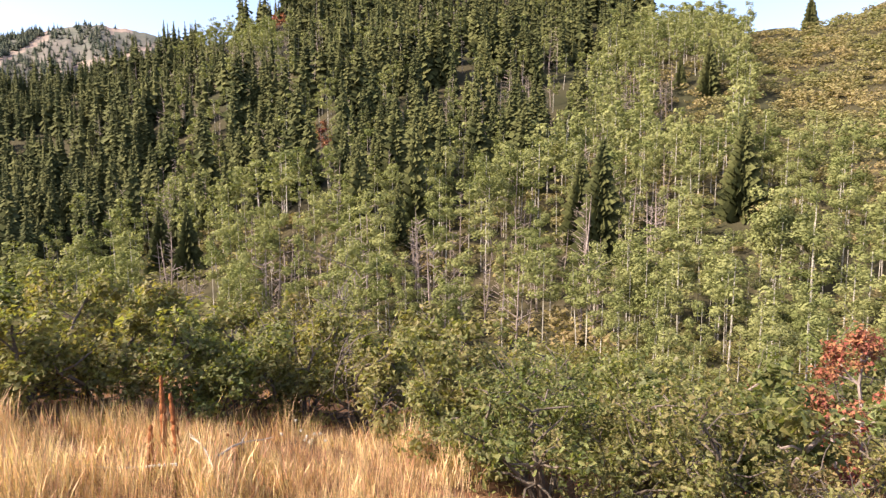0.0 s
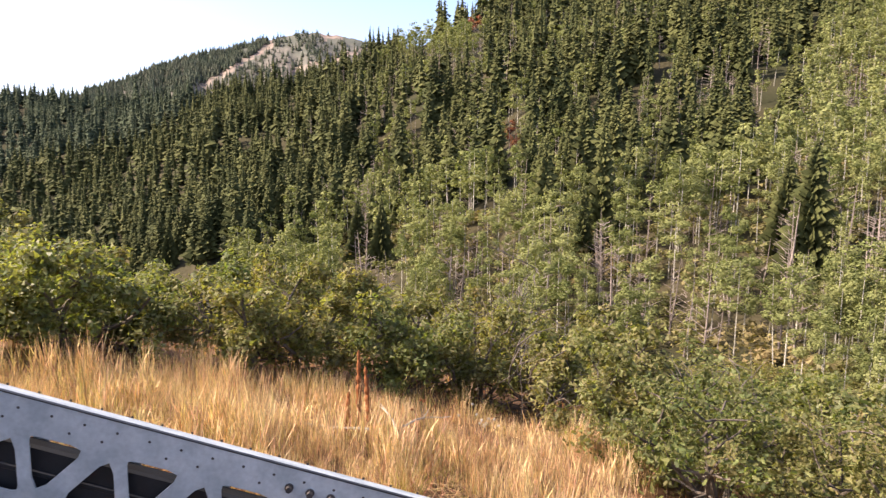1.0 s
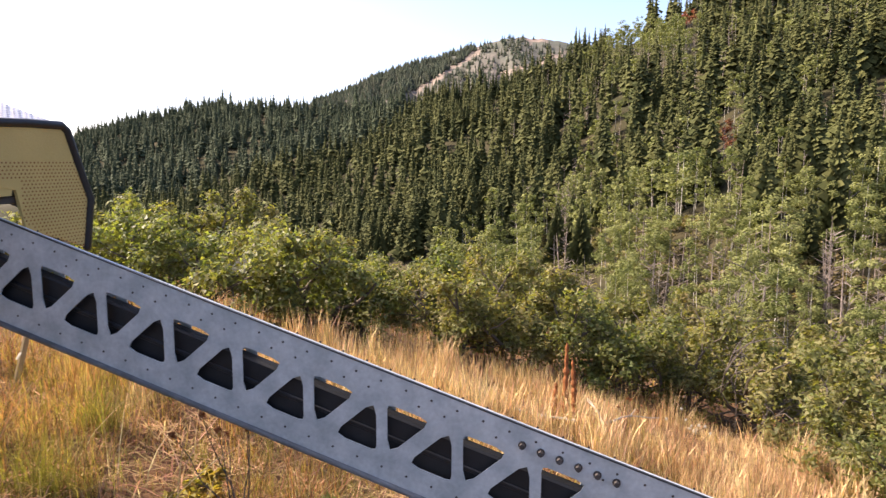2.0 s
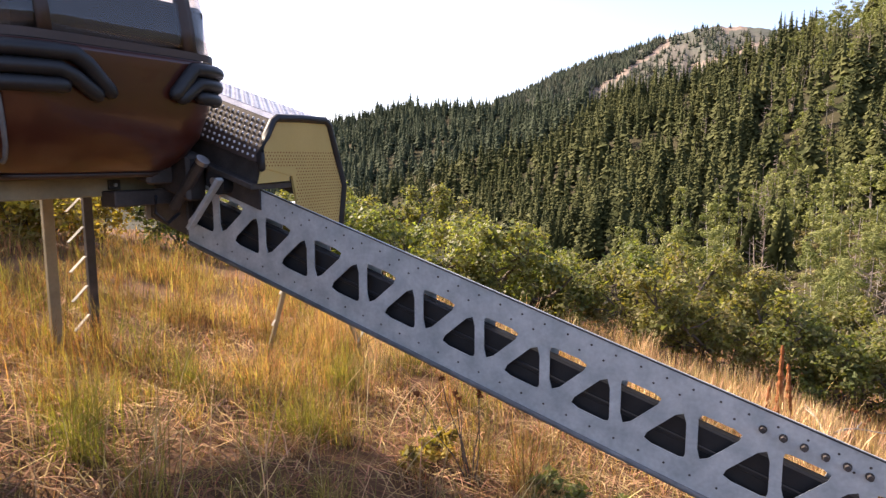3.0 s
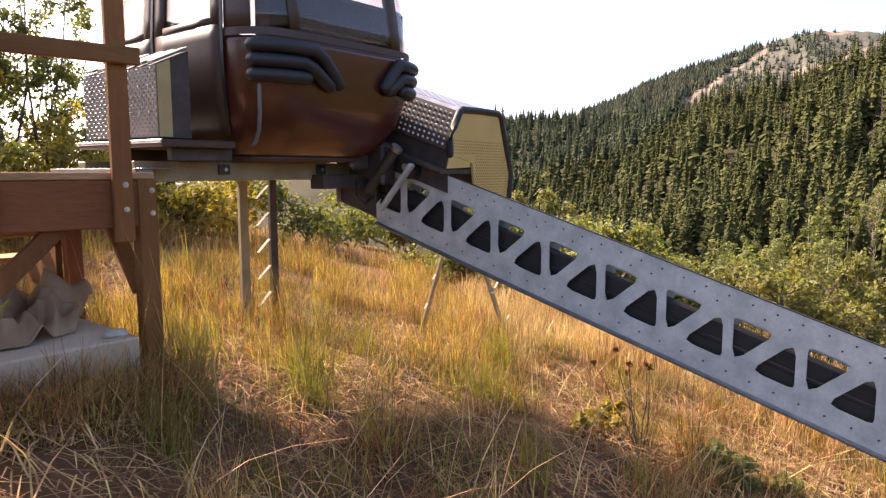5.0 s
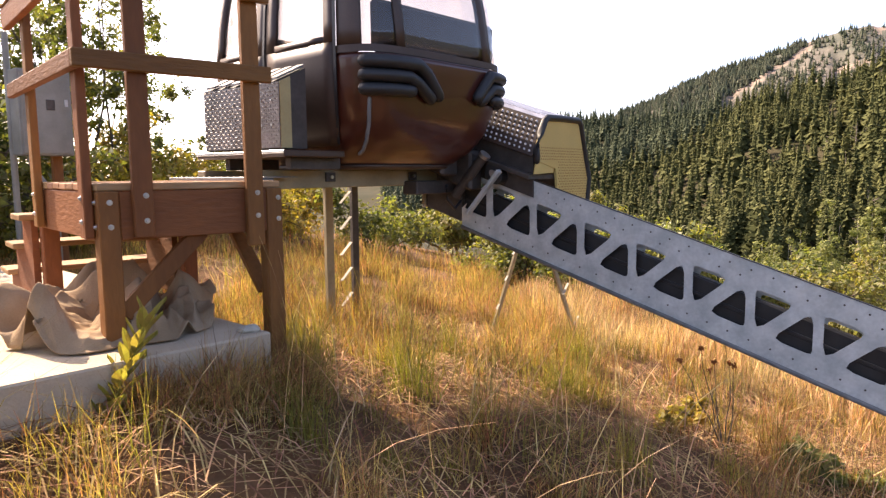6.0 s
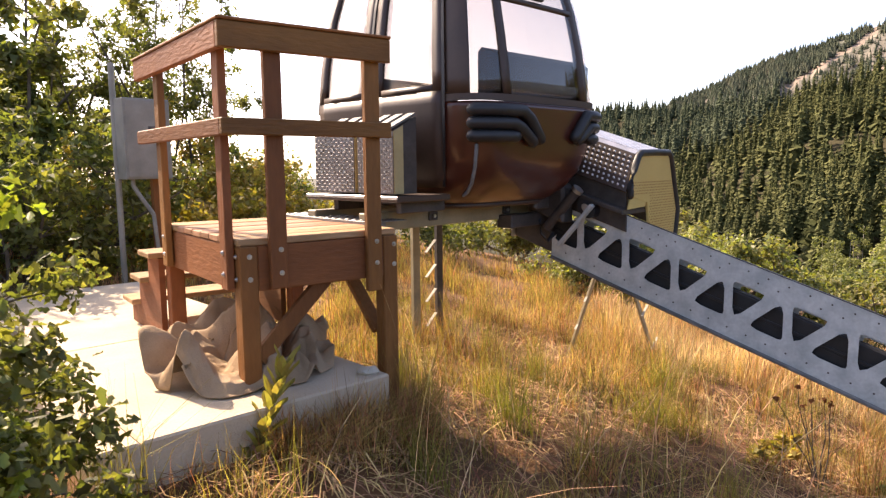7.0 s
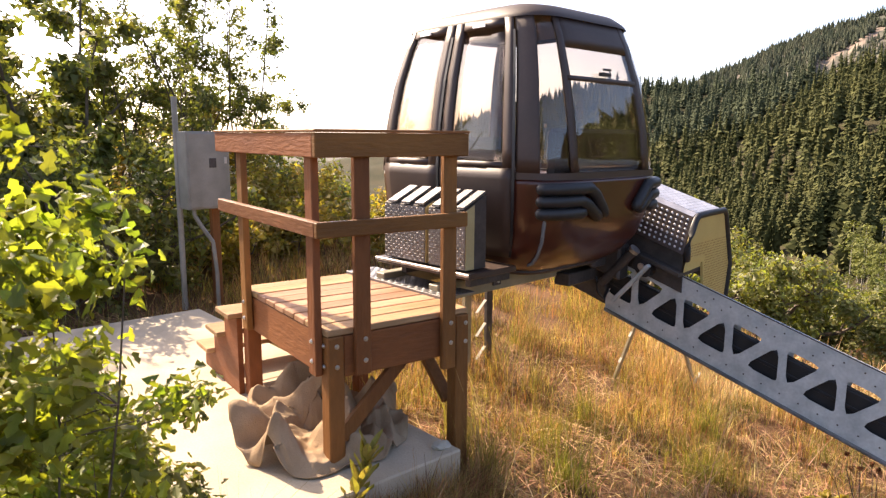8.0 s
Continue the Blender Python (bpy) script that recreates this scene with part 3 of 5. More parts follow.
def build_tarp():
    """A stiff canvas thrown down in a heap: sharp folds that lean over, hollows and wrinkles between, and an edge that stands up in places."""
    n = 150
    g = np.random.default_rng(12)
    folds = [(-0.95, -0.30, -0.10, -0.72, 0.26, 0.26), (-0.92, 0.15, 0.05, -0.20, 0.21, 0.22), (-0.55, 0.55, 0.35, 0.12, 0.33, 0.25), (-0.15, -0.65, 0.12, 0.45, 0.24, 0.20), (0.10, -0.78, 0.65, -0.25, 0.17, 0.20),
             (0.30, 0.35, 0.95, -0.05, 0.24, 0.24), (-0.35, 0.85, 0.65, 0.72, 0.30, 0.26), (0.50, -0.65, 0.88, 0.30, 0.16, 0.18), (-0.75, -0.62, -0.35, 0.25, 0.17, 0.16), (-0.05, 0.10, 0.55, 0.55, 0.26, 0.18)]
    lean = g.uniform(-0.9, 0.9, len(folds))
    verts = []
    for j in range(n):
        for i in range(n):
            x, y = 2 * i / (n - 1) - 1, 2 * j / (n - 1) - 1
            p = Vector((x * math.sqrt(1 - y * y / 2), y * math.sqrt(1 - x * x / 2), 0))
            w = p + noise.noise_vector(p * 1.8 + Vector((9, 2, 4))) * 0.16
            z, tip = 0.0, Vector((0, 0, 0))
            for (ax, ay, bx, by, h, wd), ln in zip(folds, lean):
                ex, ey = bx - ax, by - ay
                f = min(1.0, max(0.0, ((w.x - ax) * ex + (w.y - ay) * ey) / (ex * ex + ey * ey)))
                d = math.hypot(w.x - ax - ex * f, w.y - ay - ey * f) / wd
                up = 1.12 * h * max(0.0, 1 - math.sqrt(d * d + 0.006)) ** 0.9 * (0.62 + 0.38 * math.sin(2 + f * 4.5 + ax * 7))
                if up > z:
                    z = up
                    tip = Vector((-ey, ex, 0)).normalized() * ln * up * 0.55
            z += 0.050 * (1 - abs(noise.noise(w * 2.6)) * 2.6) + 0.010 * (0.5 - abs(noise.noise(w * 6.5)) * 2.5)
            rim = 0.88 + 0.28 * noise.noise(Vector((math.cos(math.atan2(p.y, p.x)) * 1.6, math.sin(math.atan2(p.y, p.x)) * 1.6, 2.2)))
            a = math.atan2(p.y, p.x)
            lift = max(0.0, noise.noise(Vector((math.cos(a) * 2.4, math.sin(a) * 2.4, 7.7))) * 2.2 + 0.15)
            env = 1 - min(1.0, p.length) ** 8 * (1 - min(0.8, lift))
            z += 0.10 * min(1.0, lift) * min(1.0, p.length) ** 3
            verts.append((0.22 + p.x * 0.58 * rim + tip.x, 0.47 + p.y * 0.58 * rim + tip.y, 0.014 + max(0.0, z) * env))
    idx = np.arange(n * n).reshape(n, n)
    faces = np.stack([idx[:-1, :-1], idx[:-1, 1:], idx[1:, 1:], idx[1:, :-1]], -1).reshape(-1, 4)
    ob = new("canvas_tarp", mesh_of("canvas_tarp", verts, faces, M_CANVAS, True))
    sol = ob.modifiers.new("cloth", "SOLIDIFY")
    sol.thickness = 0.005
    tagged(ob, "crumpled tan canvas tarp heaped on the concrete under the platform", "tarp")


build_tarp()


def build_meter_box():
    b = thing("electrical_cabinet", "grey metal electrical cabinet on a wooden post with a conduit", "cabinet", pose(0.44, 4.15, 0.0, 0, 0, 9))
    part("body", box((0.0, 0.0, 1.02), (0.48, 0.22, 1.84), 0.008), M_GREY, b)
    part("door", box((0.02, -0.012, 1.04), (0.46, -0.001, 1.82), 0.004), M_GREY, b)
    part("meter_window", box((0.24, -0.020, 1.46), (0.32, -0.013, 1.56), 0.003), M_DARK, b, "small dark meter window")
    part("latch", box((0.41, -0.022, 1.50), (0.44, -0.013, 1.57), 0.003), M_STEEL, b)
    part("post", rod((0.01, 0.25, -0.1), (0.01, 0.25, 2.2), 0.03, 10), M_GREY, b)
    part("post", box((0.36, 0.225, -0.1), (0.45, 0.30, 1.5), 0.005), M_WOOD, b)
    c = bmesh.new()
    pts = [(0.10, 0.10, 1.02), (0.10, 0.09, 0.95), (0.16, 0.05, 0.82), (0.26, 0.02, 0.65), (0.28, 0.0, 0.3), (0.28, 0, -0.1)]
    for p, q in zip(pts, pts[1:]):
        rod(p, q, 0.022, 8, c)
    part("conduit", c, M_GREY, b)


build_meter_box()


# ---- the gondola cabin ----
CAB = pose(1.44, -0.13, 0, 0, 0, 7)
SIDE = pose(1.255, -0.2, 0, 0, 0, 9)
RIG = pose(1.255, -0.2, 0, 0, 0, 12)
LEVEL = [0.86, 0.90, 0.97, 1.08, 1.25, 1.50, 1.60, 1.90, 2.20, 2.45, 2.60, 2.66, 2.70]
HALF_W = [0.48, 0.545, 0.61, 0.67, 0.715, 0.735, 0.733, 0.712, 0.668, 0.61, 0.575, 0.51, 0.37]
HALF_D = [0.56, 0.65, 0.745, 0.835, 0.895, 0.92, 0.917, 0.885, 0.825, 0.745, 0.675, 0.595, 0.42]


def skin(q, z, off=0.0):
    """A point of the cabin's skin. q: 0..1 front from left to right, 1..2 right side, 2..3 back, 3..4 door side."""
    s, f = int(q) % 4, q - int(q)
    x, y = [(-1 + 2 * f, -1), (1, -1 + 2 * f), (1 - 2 * f, 1), (-1, 1 - 2 * f)][s]
    k = (abs(x) ** 5.5 + abs(y) ** 5.5) ** (-1 / 5.5)
    hw, hd = np.interp(z, LEVEL, HALF_W) + off, np.interp(z, LEVEL, HALF_D) + off
    return Vector((0.735 + x * k * hw, 0.92 + y * k * hd, z))


def patch(q0, q1, z0, z1, off, thick, nq=6, nz=6, shape=None):
    """A curved panel that follows the skin. shape moves (q, z) for slanted panels."""
    bm = bmesh.new()
    grid = []
    for o in (off, off - thick):
        rows = []
        for j in range(nz + 1):
            row = []
            for i in range(nq + 1):
                q, z = q0 + (q1 - q0) * i / nq, z0 + (z1 - z0) * j / nz
                if shape:
                    q, z = shape(i / nq, j / nz)
                row.append(bm.verts.new(skin(q % 4, z, o)))
            rows.append(row)
        grid.append(rows)
    for g in grid:
        for j in range(nz):
            for i in range(nq):
                bm.faces.new((g[j][i], g[j][i + 1], g[j + 1][i + 1], g[j + 1][i]))
    a, b = grid
    for j in range(nz):
        for i in (0, nq):
            bm.faces.new((a[j][i], a[j + 1][i], b[j + 1][i], b[j][i]))
    for i in range(nq):
        for j in (0, nz):
            bm.faces.new((a[j][i], a[j][i + 1], b[j][i + 1], b[j][i]))
    return bm


def ring_shell(levels, off, cap_low=False, cap_high=False, n=72):
    bm = bmesh.new()
    rings = [[bm.verts.new(skin(4 * i / n, z, off)) for i in range(n)] for z in levels]
    for a, b in zip(rings, rings[1:]):
        for i in range(n):
            bm.faces.new((a[i], a[(i + 1) % n], b[(i + 1) % n], b[i]))
    if cap_low:
        bm.faces.new(rings[0][::-1])
    if cap_high:
        bm.faces.new(rings[-1])
    return bm


def tube_along(points, r, sides=10):
    """A round-ended tube through points."""
    pts = np.array([list(p) for p in points])
    d0, d1 = pts[0] - pts[1], pts[-1] - pts[-2]
    d0, d1 = d0 / np.linalg.norm(d0), d1 / np.linalg.norm(d1)
    path = np.concatenate([[pts[0] + d0 * r, pts[0] + d0 * r * 0.7], pts, [pts[-1] + d1 * r * 0.7, pts[-1] + d1 * r]])
    rad = np.concatenate([[r * 0.25, r * 0.75], np.full(len(pts), r), [r * 0.75, r * 0.25]])
    q = tube(path, rad, sides)
    bm = bmesh.new()
    for quad in q:
        bm.faces.new([bm.verts.new(p) for p in quad])
    bmesh.ops.remove_doubles(bm, verts=bm.verts[:], dist=1e-4)
    bmesh.ops.holes_fill(bm, edges=bm.edges[:], sides=sides + 2)
    return bm


def build_cabin():
    c = thing("gondola_cabin", "glossy maroon and dark brown gondola cabin with large tinted windows", "gondola", CAB)
    body = part("body", ring_shell([0.86, 0.88, 0.90, 0.93, 0.97, 1.02, 1.08, 1.16, 1.25, 1.35, 1.44, 1.50, 1.53], 0.0, True, True), M_PAINT, c, "glossy maroon lower shell", True)
    part("belt_trim", ring_shell([1.532, 1.545, 1.565, 1.575], 0.008), M_FRAME, body, "dark waist trim", True)
    part("floor_rim", ring_shell([0.845, 0.872], 0.015, True, True), M_FRAME, body, "", True)
    part("roof", ring_shell([2.575, 2.59, 2.61, 2.64, 2.66, 2.68, 2.70], 0.012, False, True), M_FRAME, c, "dark brown roof shell", True)
    part("ceiling_lining", ring_shell([2.60, 2.605], -0.02, True, True), M_FRAME, c)
    # corner pillars
    for q0, q1 in ((-0.13, 0.0), (1.93, 2.06), (2.94, 3.09)):
        part("pillar", patch(q0 % 4 if q0 >= 0 else q0 + 4, (q1 if q0 >= 0 else q1 + 4), 1.57, 2.585, 0.006, 0.035, 8, 10), M_FRAME, c, "", True)
    # front window with its vent
    front = part("front_window", patch(0.002, 1.045, 1.57, 2.585, -0.006, 0.006, 18, 10), M_GLASS, c, "tinted windscreen", True)
    part("window_post", patch(0.155, 0.205, 1.57, 2.50, 0.0, 0.03, 2, 8, lambda a, b: (0.19 + 0.05 * a - 0.05 * b, 1.57 + 1.01 * b)), M_FRAME, front, "", True)
    part("window_post", patch(0.76, 0.83, 1.57, 2.50, 0.0, 0.03, 2, 8, lambda a, b: (0.765 + 0.065 * a - 0.01 * b, 1.57 + 1.01 * b)), M_FRAME, front, "", True)
    part("header", patch(0.15, 0.83, 2.38, 2.575, 0.0, 0.03, 8, 3), M_FRAME, front, "", True)
    vent = part("vent_sash", patch(0.19, 0.765, 2.165, 2.195, 0.004, 0.03, 8, 2), M_FRAME, front, "dark bar of the hinged vent", True)
    latch = box((-0.055, -0.03, -0.012), (0.055, 0.0, 0.012), 0.004)
    rod((-0.04, -0.03, 0.03), (0.04, -0.03, 0.03), 0.008, 8, latch)
    latch.transform(Matrix.Translation(skin(0.48, 2.22, 0.0)))
    part("vent_latch", latch, M_DARK, vent)
    # right and back windows
    part("side_window", patch(1.05, 1.93, 1.57, 2.585, -0.006, 0.006, 8, 8), M_GLASS, c, "tinted side window", True)
    part("back_window", patch(2.06, 2.94, 1.57, 2.585, -0.006, 0.006, 8, 8), M_GLASS, c, "tinted back window", True)
    # sliding doors on the platform side
    for q0, q1 in ((3.10, 3.47), (3.485, 3.86)):
        d = part("door", patch(q0, q1, 0.99, 1.60, 0.012, 0.02, 6, 8), M_FRAME, c, "dark brown sliding door with a tall window", True)
        part("door_window", patch(q0 + 0.05, q1 - 0.05, 1.605, 2.52, -0.002, 0.006, 5, 8), M_GLASS, d, "", True)
        part("door_stile", patch(q0, q0 + 0.052, 1.602, 2.575, 0.014, 0.03, 2, 8), M_FRAME, d, "", True)
        part("door_stile", patch(q1 - 0.052, q1, 1.602, 2.575, 0.014, 0.03, 2, 8), M_FRAME, d, "", True)
        part("door_head", patch(q0 + 0.053, q1 - 0.053, 2.522, 2.575, 0.012, 0.028, 3, 2), M_FRAME, d, "", True)
        part("door_sill", patch(q0 + 0.053, q1 - 0.053, 1.602, 1.64, 0.014, 0.03, 3, 2), M_FRAME, d, "", True)
        part("door_seal", patch(q1 - 0.006, q1 + 0.008, 1.0, 2.49, 0.018, 0.01, 1, 10), M_RUBBER, d)
        part("pull", patch(q0 + 0.12, q0 + 0.20, 2.53, 2.55, 0.024, 0.012, 2, 1), M_STEEL, d)
    # black bumper ribs on the front corners
    for z, run, fall in ((1.475, 0.27, 0.17), (1.395, 0.22, 0.11), (1.315, 0.23, 0.0)):
        pts = [skin(0.015 + 0.01 * k, z, 0.03) for k in range(3)] + [skin(0.05 + (run - 0.02) * k / 6, z, 0.03) for k in range(7)]
        if fall:
            pts += [skin(0.05 + run + 0.105 * k / 4, z - fall * k / 4, 0.03) for k in range(1, 5)]
        part("bumper_rib", tube_along(pts, 0.041), M_RUBBER, c, "black rubber bumper rib", True)
    for z, run, fall in ((1.475, 0.21, 0.15), (1.395, 0.18, 0.09), (1.315, 0.16, 0.0)):
        pts = [skin(1.06 - 0.02 * k, z, 0.03) for k in range(4)] + [skin(0.985 - run * k / 5, z, 0.03) for k in range(6)]
        if fall:
            pts += [skin(0.985 - run - 0.08 * k / 4, z - fall * k / 4, 0.03) for k in range(1, 5)]
        part("bumper_rib", tube_along(pts, 0.041), M_RUBBER, c, "black rubber bumper rib", True)
    # pipe at the lower front corner
    pipe = [skin(0.04, 1.26, 0.012), skin(0.04, 1.12, 0.012), skin(0.035, 1.02, 0.012), skin(0.02, 0.96, 0.012), skin(0.0, 0.94, 0.012)]
    part("drain_pipe", tube_along(pipe, 0.012, 8), M_EDGE, c, "pale curved drain pipe", True)
    # seats seen through the windows
    seat = part("bench_seat", box((0.16, 0.20, 1.18), (1.28, 0.55, 1.54), 0.02), M_SEAT, c, "dark padded bench")
    part("seat_back", box((0.17, 0.085, 1.545), (1.34, 0.15, 1.86), 0.03), M_SEAT, seat)
    seat = part("bench_seat", box((0.16, 0.95, 1.18), (1.28, 1.28, 1.54), 0.02), M_SEAT, c, "dark padded bench")
    part("seat_back", box((0.20, 1.30, 1.545), (1.22, 1.37, 1.80), 0.03), M_SEAT, seat)


build_cabin()


def diamond_sheet(corners, nu, nv, lift=0.004, size=0.3):
    """A plate with rows of raised diamonds. corners: origin, along u, along v (vectors)."""
    o, eu, ev = (Vector(p) for p in corners)
    nrm = eu.cross(ev).normalized()
    bm = bmesh.new()
    base = [bm.verts.new(p) for p in (o, o + eu, o + eu + ev, o + ev)]
    low = [bm.verts.new(v.co - nrm * 0.004) for v in base]
    bm.faces.new(base)
    bm.faces.new(low[::-1])
    for i in range(4):
        bm.faces.new((base[i], low[i], low[(i + 1) % 4], base[(i + 1) % 4]))
    for i in range(nu):
        for j in range(nv):
            c = o + eu * ((i + 0.5) / nu) + ev * ((j + 0.5) / nv) + nrm * 0.0005
            t = (i + j) % 2
            a, b = (eu / nu * 0.46, ev / nv * 0.17) if t else (eu / nu * 0.17, ev / nv * 0.46)
            ring = [bm.verts.new(c + d) for d in (a, b, -a, -b)]
            tip = bm.verts.new(c + nrm * lift)
            for k in range(4):
                bm.faces.new((ring[k], ring[(k + 1) % 4], tip))
    return bm


def build_battery_boxes():
    for k, (v0, v1) in enumerate(((0.39, 0.72), (0.76, 1.17))):
        b = thing("storage_box", "silver diamond-plate box with slotted lid on the cabin side", "box", SIDE, "boxes on the cabin side")
        u0, u1 = -0.135, 0.055
        outline = [(u0, 0.965), (u1, 0.965), (u1, 1.435), (u0, 1.345)]
        # dark body colour stands in for the shadow between box and cabin
        part("body", prism(outline, v0, v1), M_DARK, b, "box body, coloured dark for the shadow gap beside the cabin")
        for y in (v0 - 0.006, v1 + 0.001):
            part("end_panel", prism([(u0, 0.968), (u0 + 0.075, 0.968), (u0 + 0.075, 1.378), (u0, 1.343)], y, y + 0.005), M_PANEL, b, "cream end panel")
        part("face_plate", diamond_sheet(((u0 - 0.006, v1, 0.97), (0, v0 - v1, 0), (0, 0, 0.37)), 15, 18), M_PLATE, b, "diamond-plate face")
        for i in range(3):
            y = v0 + (v1 - v0) * (i + 0.08) / 3
            w = (v1 - v0) * 0.20
            lid = bmesh.new()
            pts = [(u0 - 0.01, 1.352), (u1, 1.446), (u1, 1.460), (u0 - 0.01, 1.366)]
            prism(pts, y, y + w, lid)
            part("lid_slat", lid, M_PLATE, b)
        for z in (1.10, 1.24):
            for i in range(3):
                bolt_bm = rod((u0 - 0.010, v0 + (v1 - v0) * (0.2 + 0.3 * i), z), (u0 - 0.016, v0 + (v1 - v0) * (0.2 + 0.3 * i), z), 0.007, 6)
                part("rivet", bolt_bm, M_STEEL, b)
    led = thing("side_step", "dark steel ledge with a bright worn edge under the cabin doors", "step", SIDE)
    part("ledge", box((-0.16, 0.33, 0.915), (0.30, 1.25, 0.955), 0.006), M_FRAME, led)
    part("edge_strip", box((-0.168, 0.33, 0.935), (-0.161, 1.25, 0.953), 0.002), M_STEEL, led)
    part("bracket", box((-0.05, 0.42, 0.843), (0.34, 0.47, 0.914), 0.004), M_DARK, led)
    part("bracket", box((-0.05, 1.05, 0.843), (0.34, 1.10, 0.914), 0.004), M_DARK, led)


build_battery_boxes()


def build_tread_bridge():
    t = thing("boarding_plate", "silver diamond-plate boarding ramp between platform and cabin", "ramp", pose(0.95, 0.22, 0, 0, 0, 6))
    part("plate", diamond_sheet(((0.0, 0.0, 0.80), (0.26, 0, 0), (0, 1.12, 0)), 7, 30), M_PLATE, t)
    part("lip", box((-0.006, 0.0, 0.765), (0.0, 1.12, 0.799), 0.001), M_PLATE, t)
    part("support", box((0.005, -0.004, 0.67), (0.09, 0.07, 0.794), 0.004), M_PLATE, t, "silver corner bracket")
    part("support", box((0.005, 1.02, 0.67), (0.09, 1.09, 0.794), 0.004), M_PLATE, t)


build_tread_bridge()


def build_cradle():
    f = thing("cabin_cradle", "beige painted steel frame carrying the cabin", "frame", SIDE)
    for v in (0.60, 1.15):
        part("cross_beam", box((-0.17, v, 0.725), (1.50, v + 0.09, 0.842), 0.006), M_BEIGE, f)
    part("side_beam", box((0.30, 0.695, 0.75), (0.37, 1.145, 0.842), 0.006), M_BEIGE, f)
    part("side_beam", box((1.15, 0.695, 0.75), (1.22, 1.145, 0.842), 0.006), M_BEIGE, f)
    for u in (0.40, 1.20):
        part("mount_pad", box((u - 0.04, 0.582, 0.765), (u + 0.04, 0.599, 0.825), 0.003), M_DARK, f)
        part("mount_bolt", rod((u, 0.581, 0.795), (u, 0.57, 0.795), 0.012, 8), M_STEEL, f)


build_cradle()


# ---- inclined track ----
RISE = -0.33
TRACK = Matrix(((0.2300, 0.9732, 0, 3.134), (-0.9732, 0.2300, 0, -0.785), (0, 0, 1, 0.328), (0, 0, 0, 1)))
STEP, TOP, LOW, FAR_SIDE = 0.378, 0.185, -0.375, 0.17


def web_cell(thick):
    """One bay of the truss plate: two chords, an upright, a diagonal, and the fillets of the openings."""
    x0 = -0.228
    hi, lo = 0.03, -0.238
    polys = [[(x0, hi), (x0 + STEP, hi), (x0 + STEP, TOP), (x0, TOP)], [(x0, LOW), (x0 + STEP, LOW), (x0 + STEP, lo), (x0, lo)],
             [(0.0, lo), (0.055, lo), (0.055, hi), (0.0, hi)], [(0.055, lo), (0.150, lo), (0.378, hi), (0.283, hi)]]
    for hole in ([(-0.228, lo), (0.0, lo), (0.0, hi)], [(0.055, hi), (0.055, lo), (0.283, hi)]):
        for i in range(3):
            p, a, b = Vector(hole[i]), Vector(hole[i - 1]), Vector(hole[(i + 1) % 3])
            da, db = (a - p).normalized(), (b - p).normalized()
            reach = 0.030 / math.tan(da.angle(db) / 2)
            s, e = p + da * reach, p + db * reach
            mid = (s + e) * 0.25 + p * 0.5
            polys.append([tuple(p), tuple(s), tuple(mid), tuple(e)])
    bm = bmesh.new()
    for poly in polys:
        prism(poly, 0.0, thick, bm)
    bmesh.ops.recalc_face_normals(bm, faces=bm.faces[:])
    bmesh.ops.triangulate(bm, faces=bm.faces[:])
    me = bpy.data.meshes.new("cell")
    bm.to_mesh(me)
    bm.free()
    v = np.array([list(p.co) for p in me.vertices])
    f = np.array([list(p.vertices) for p in me.polygons])
    bpy.data.meshes.remove(me)
    return v, f


def shear(bm):
    for v in bm.verts:
        v.co.z += RISE * v.co.x
    return bm


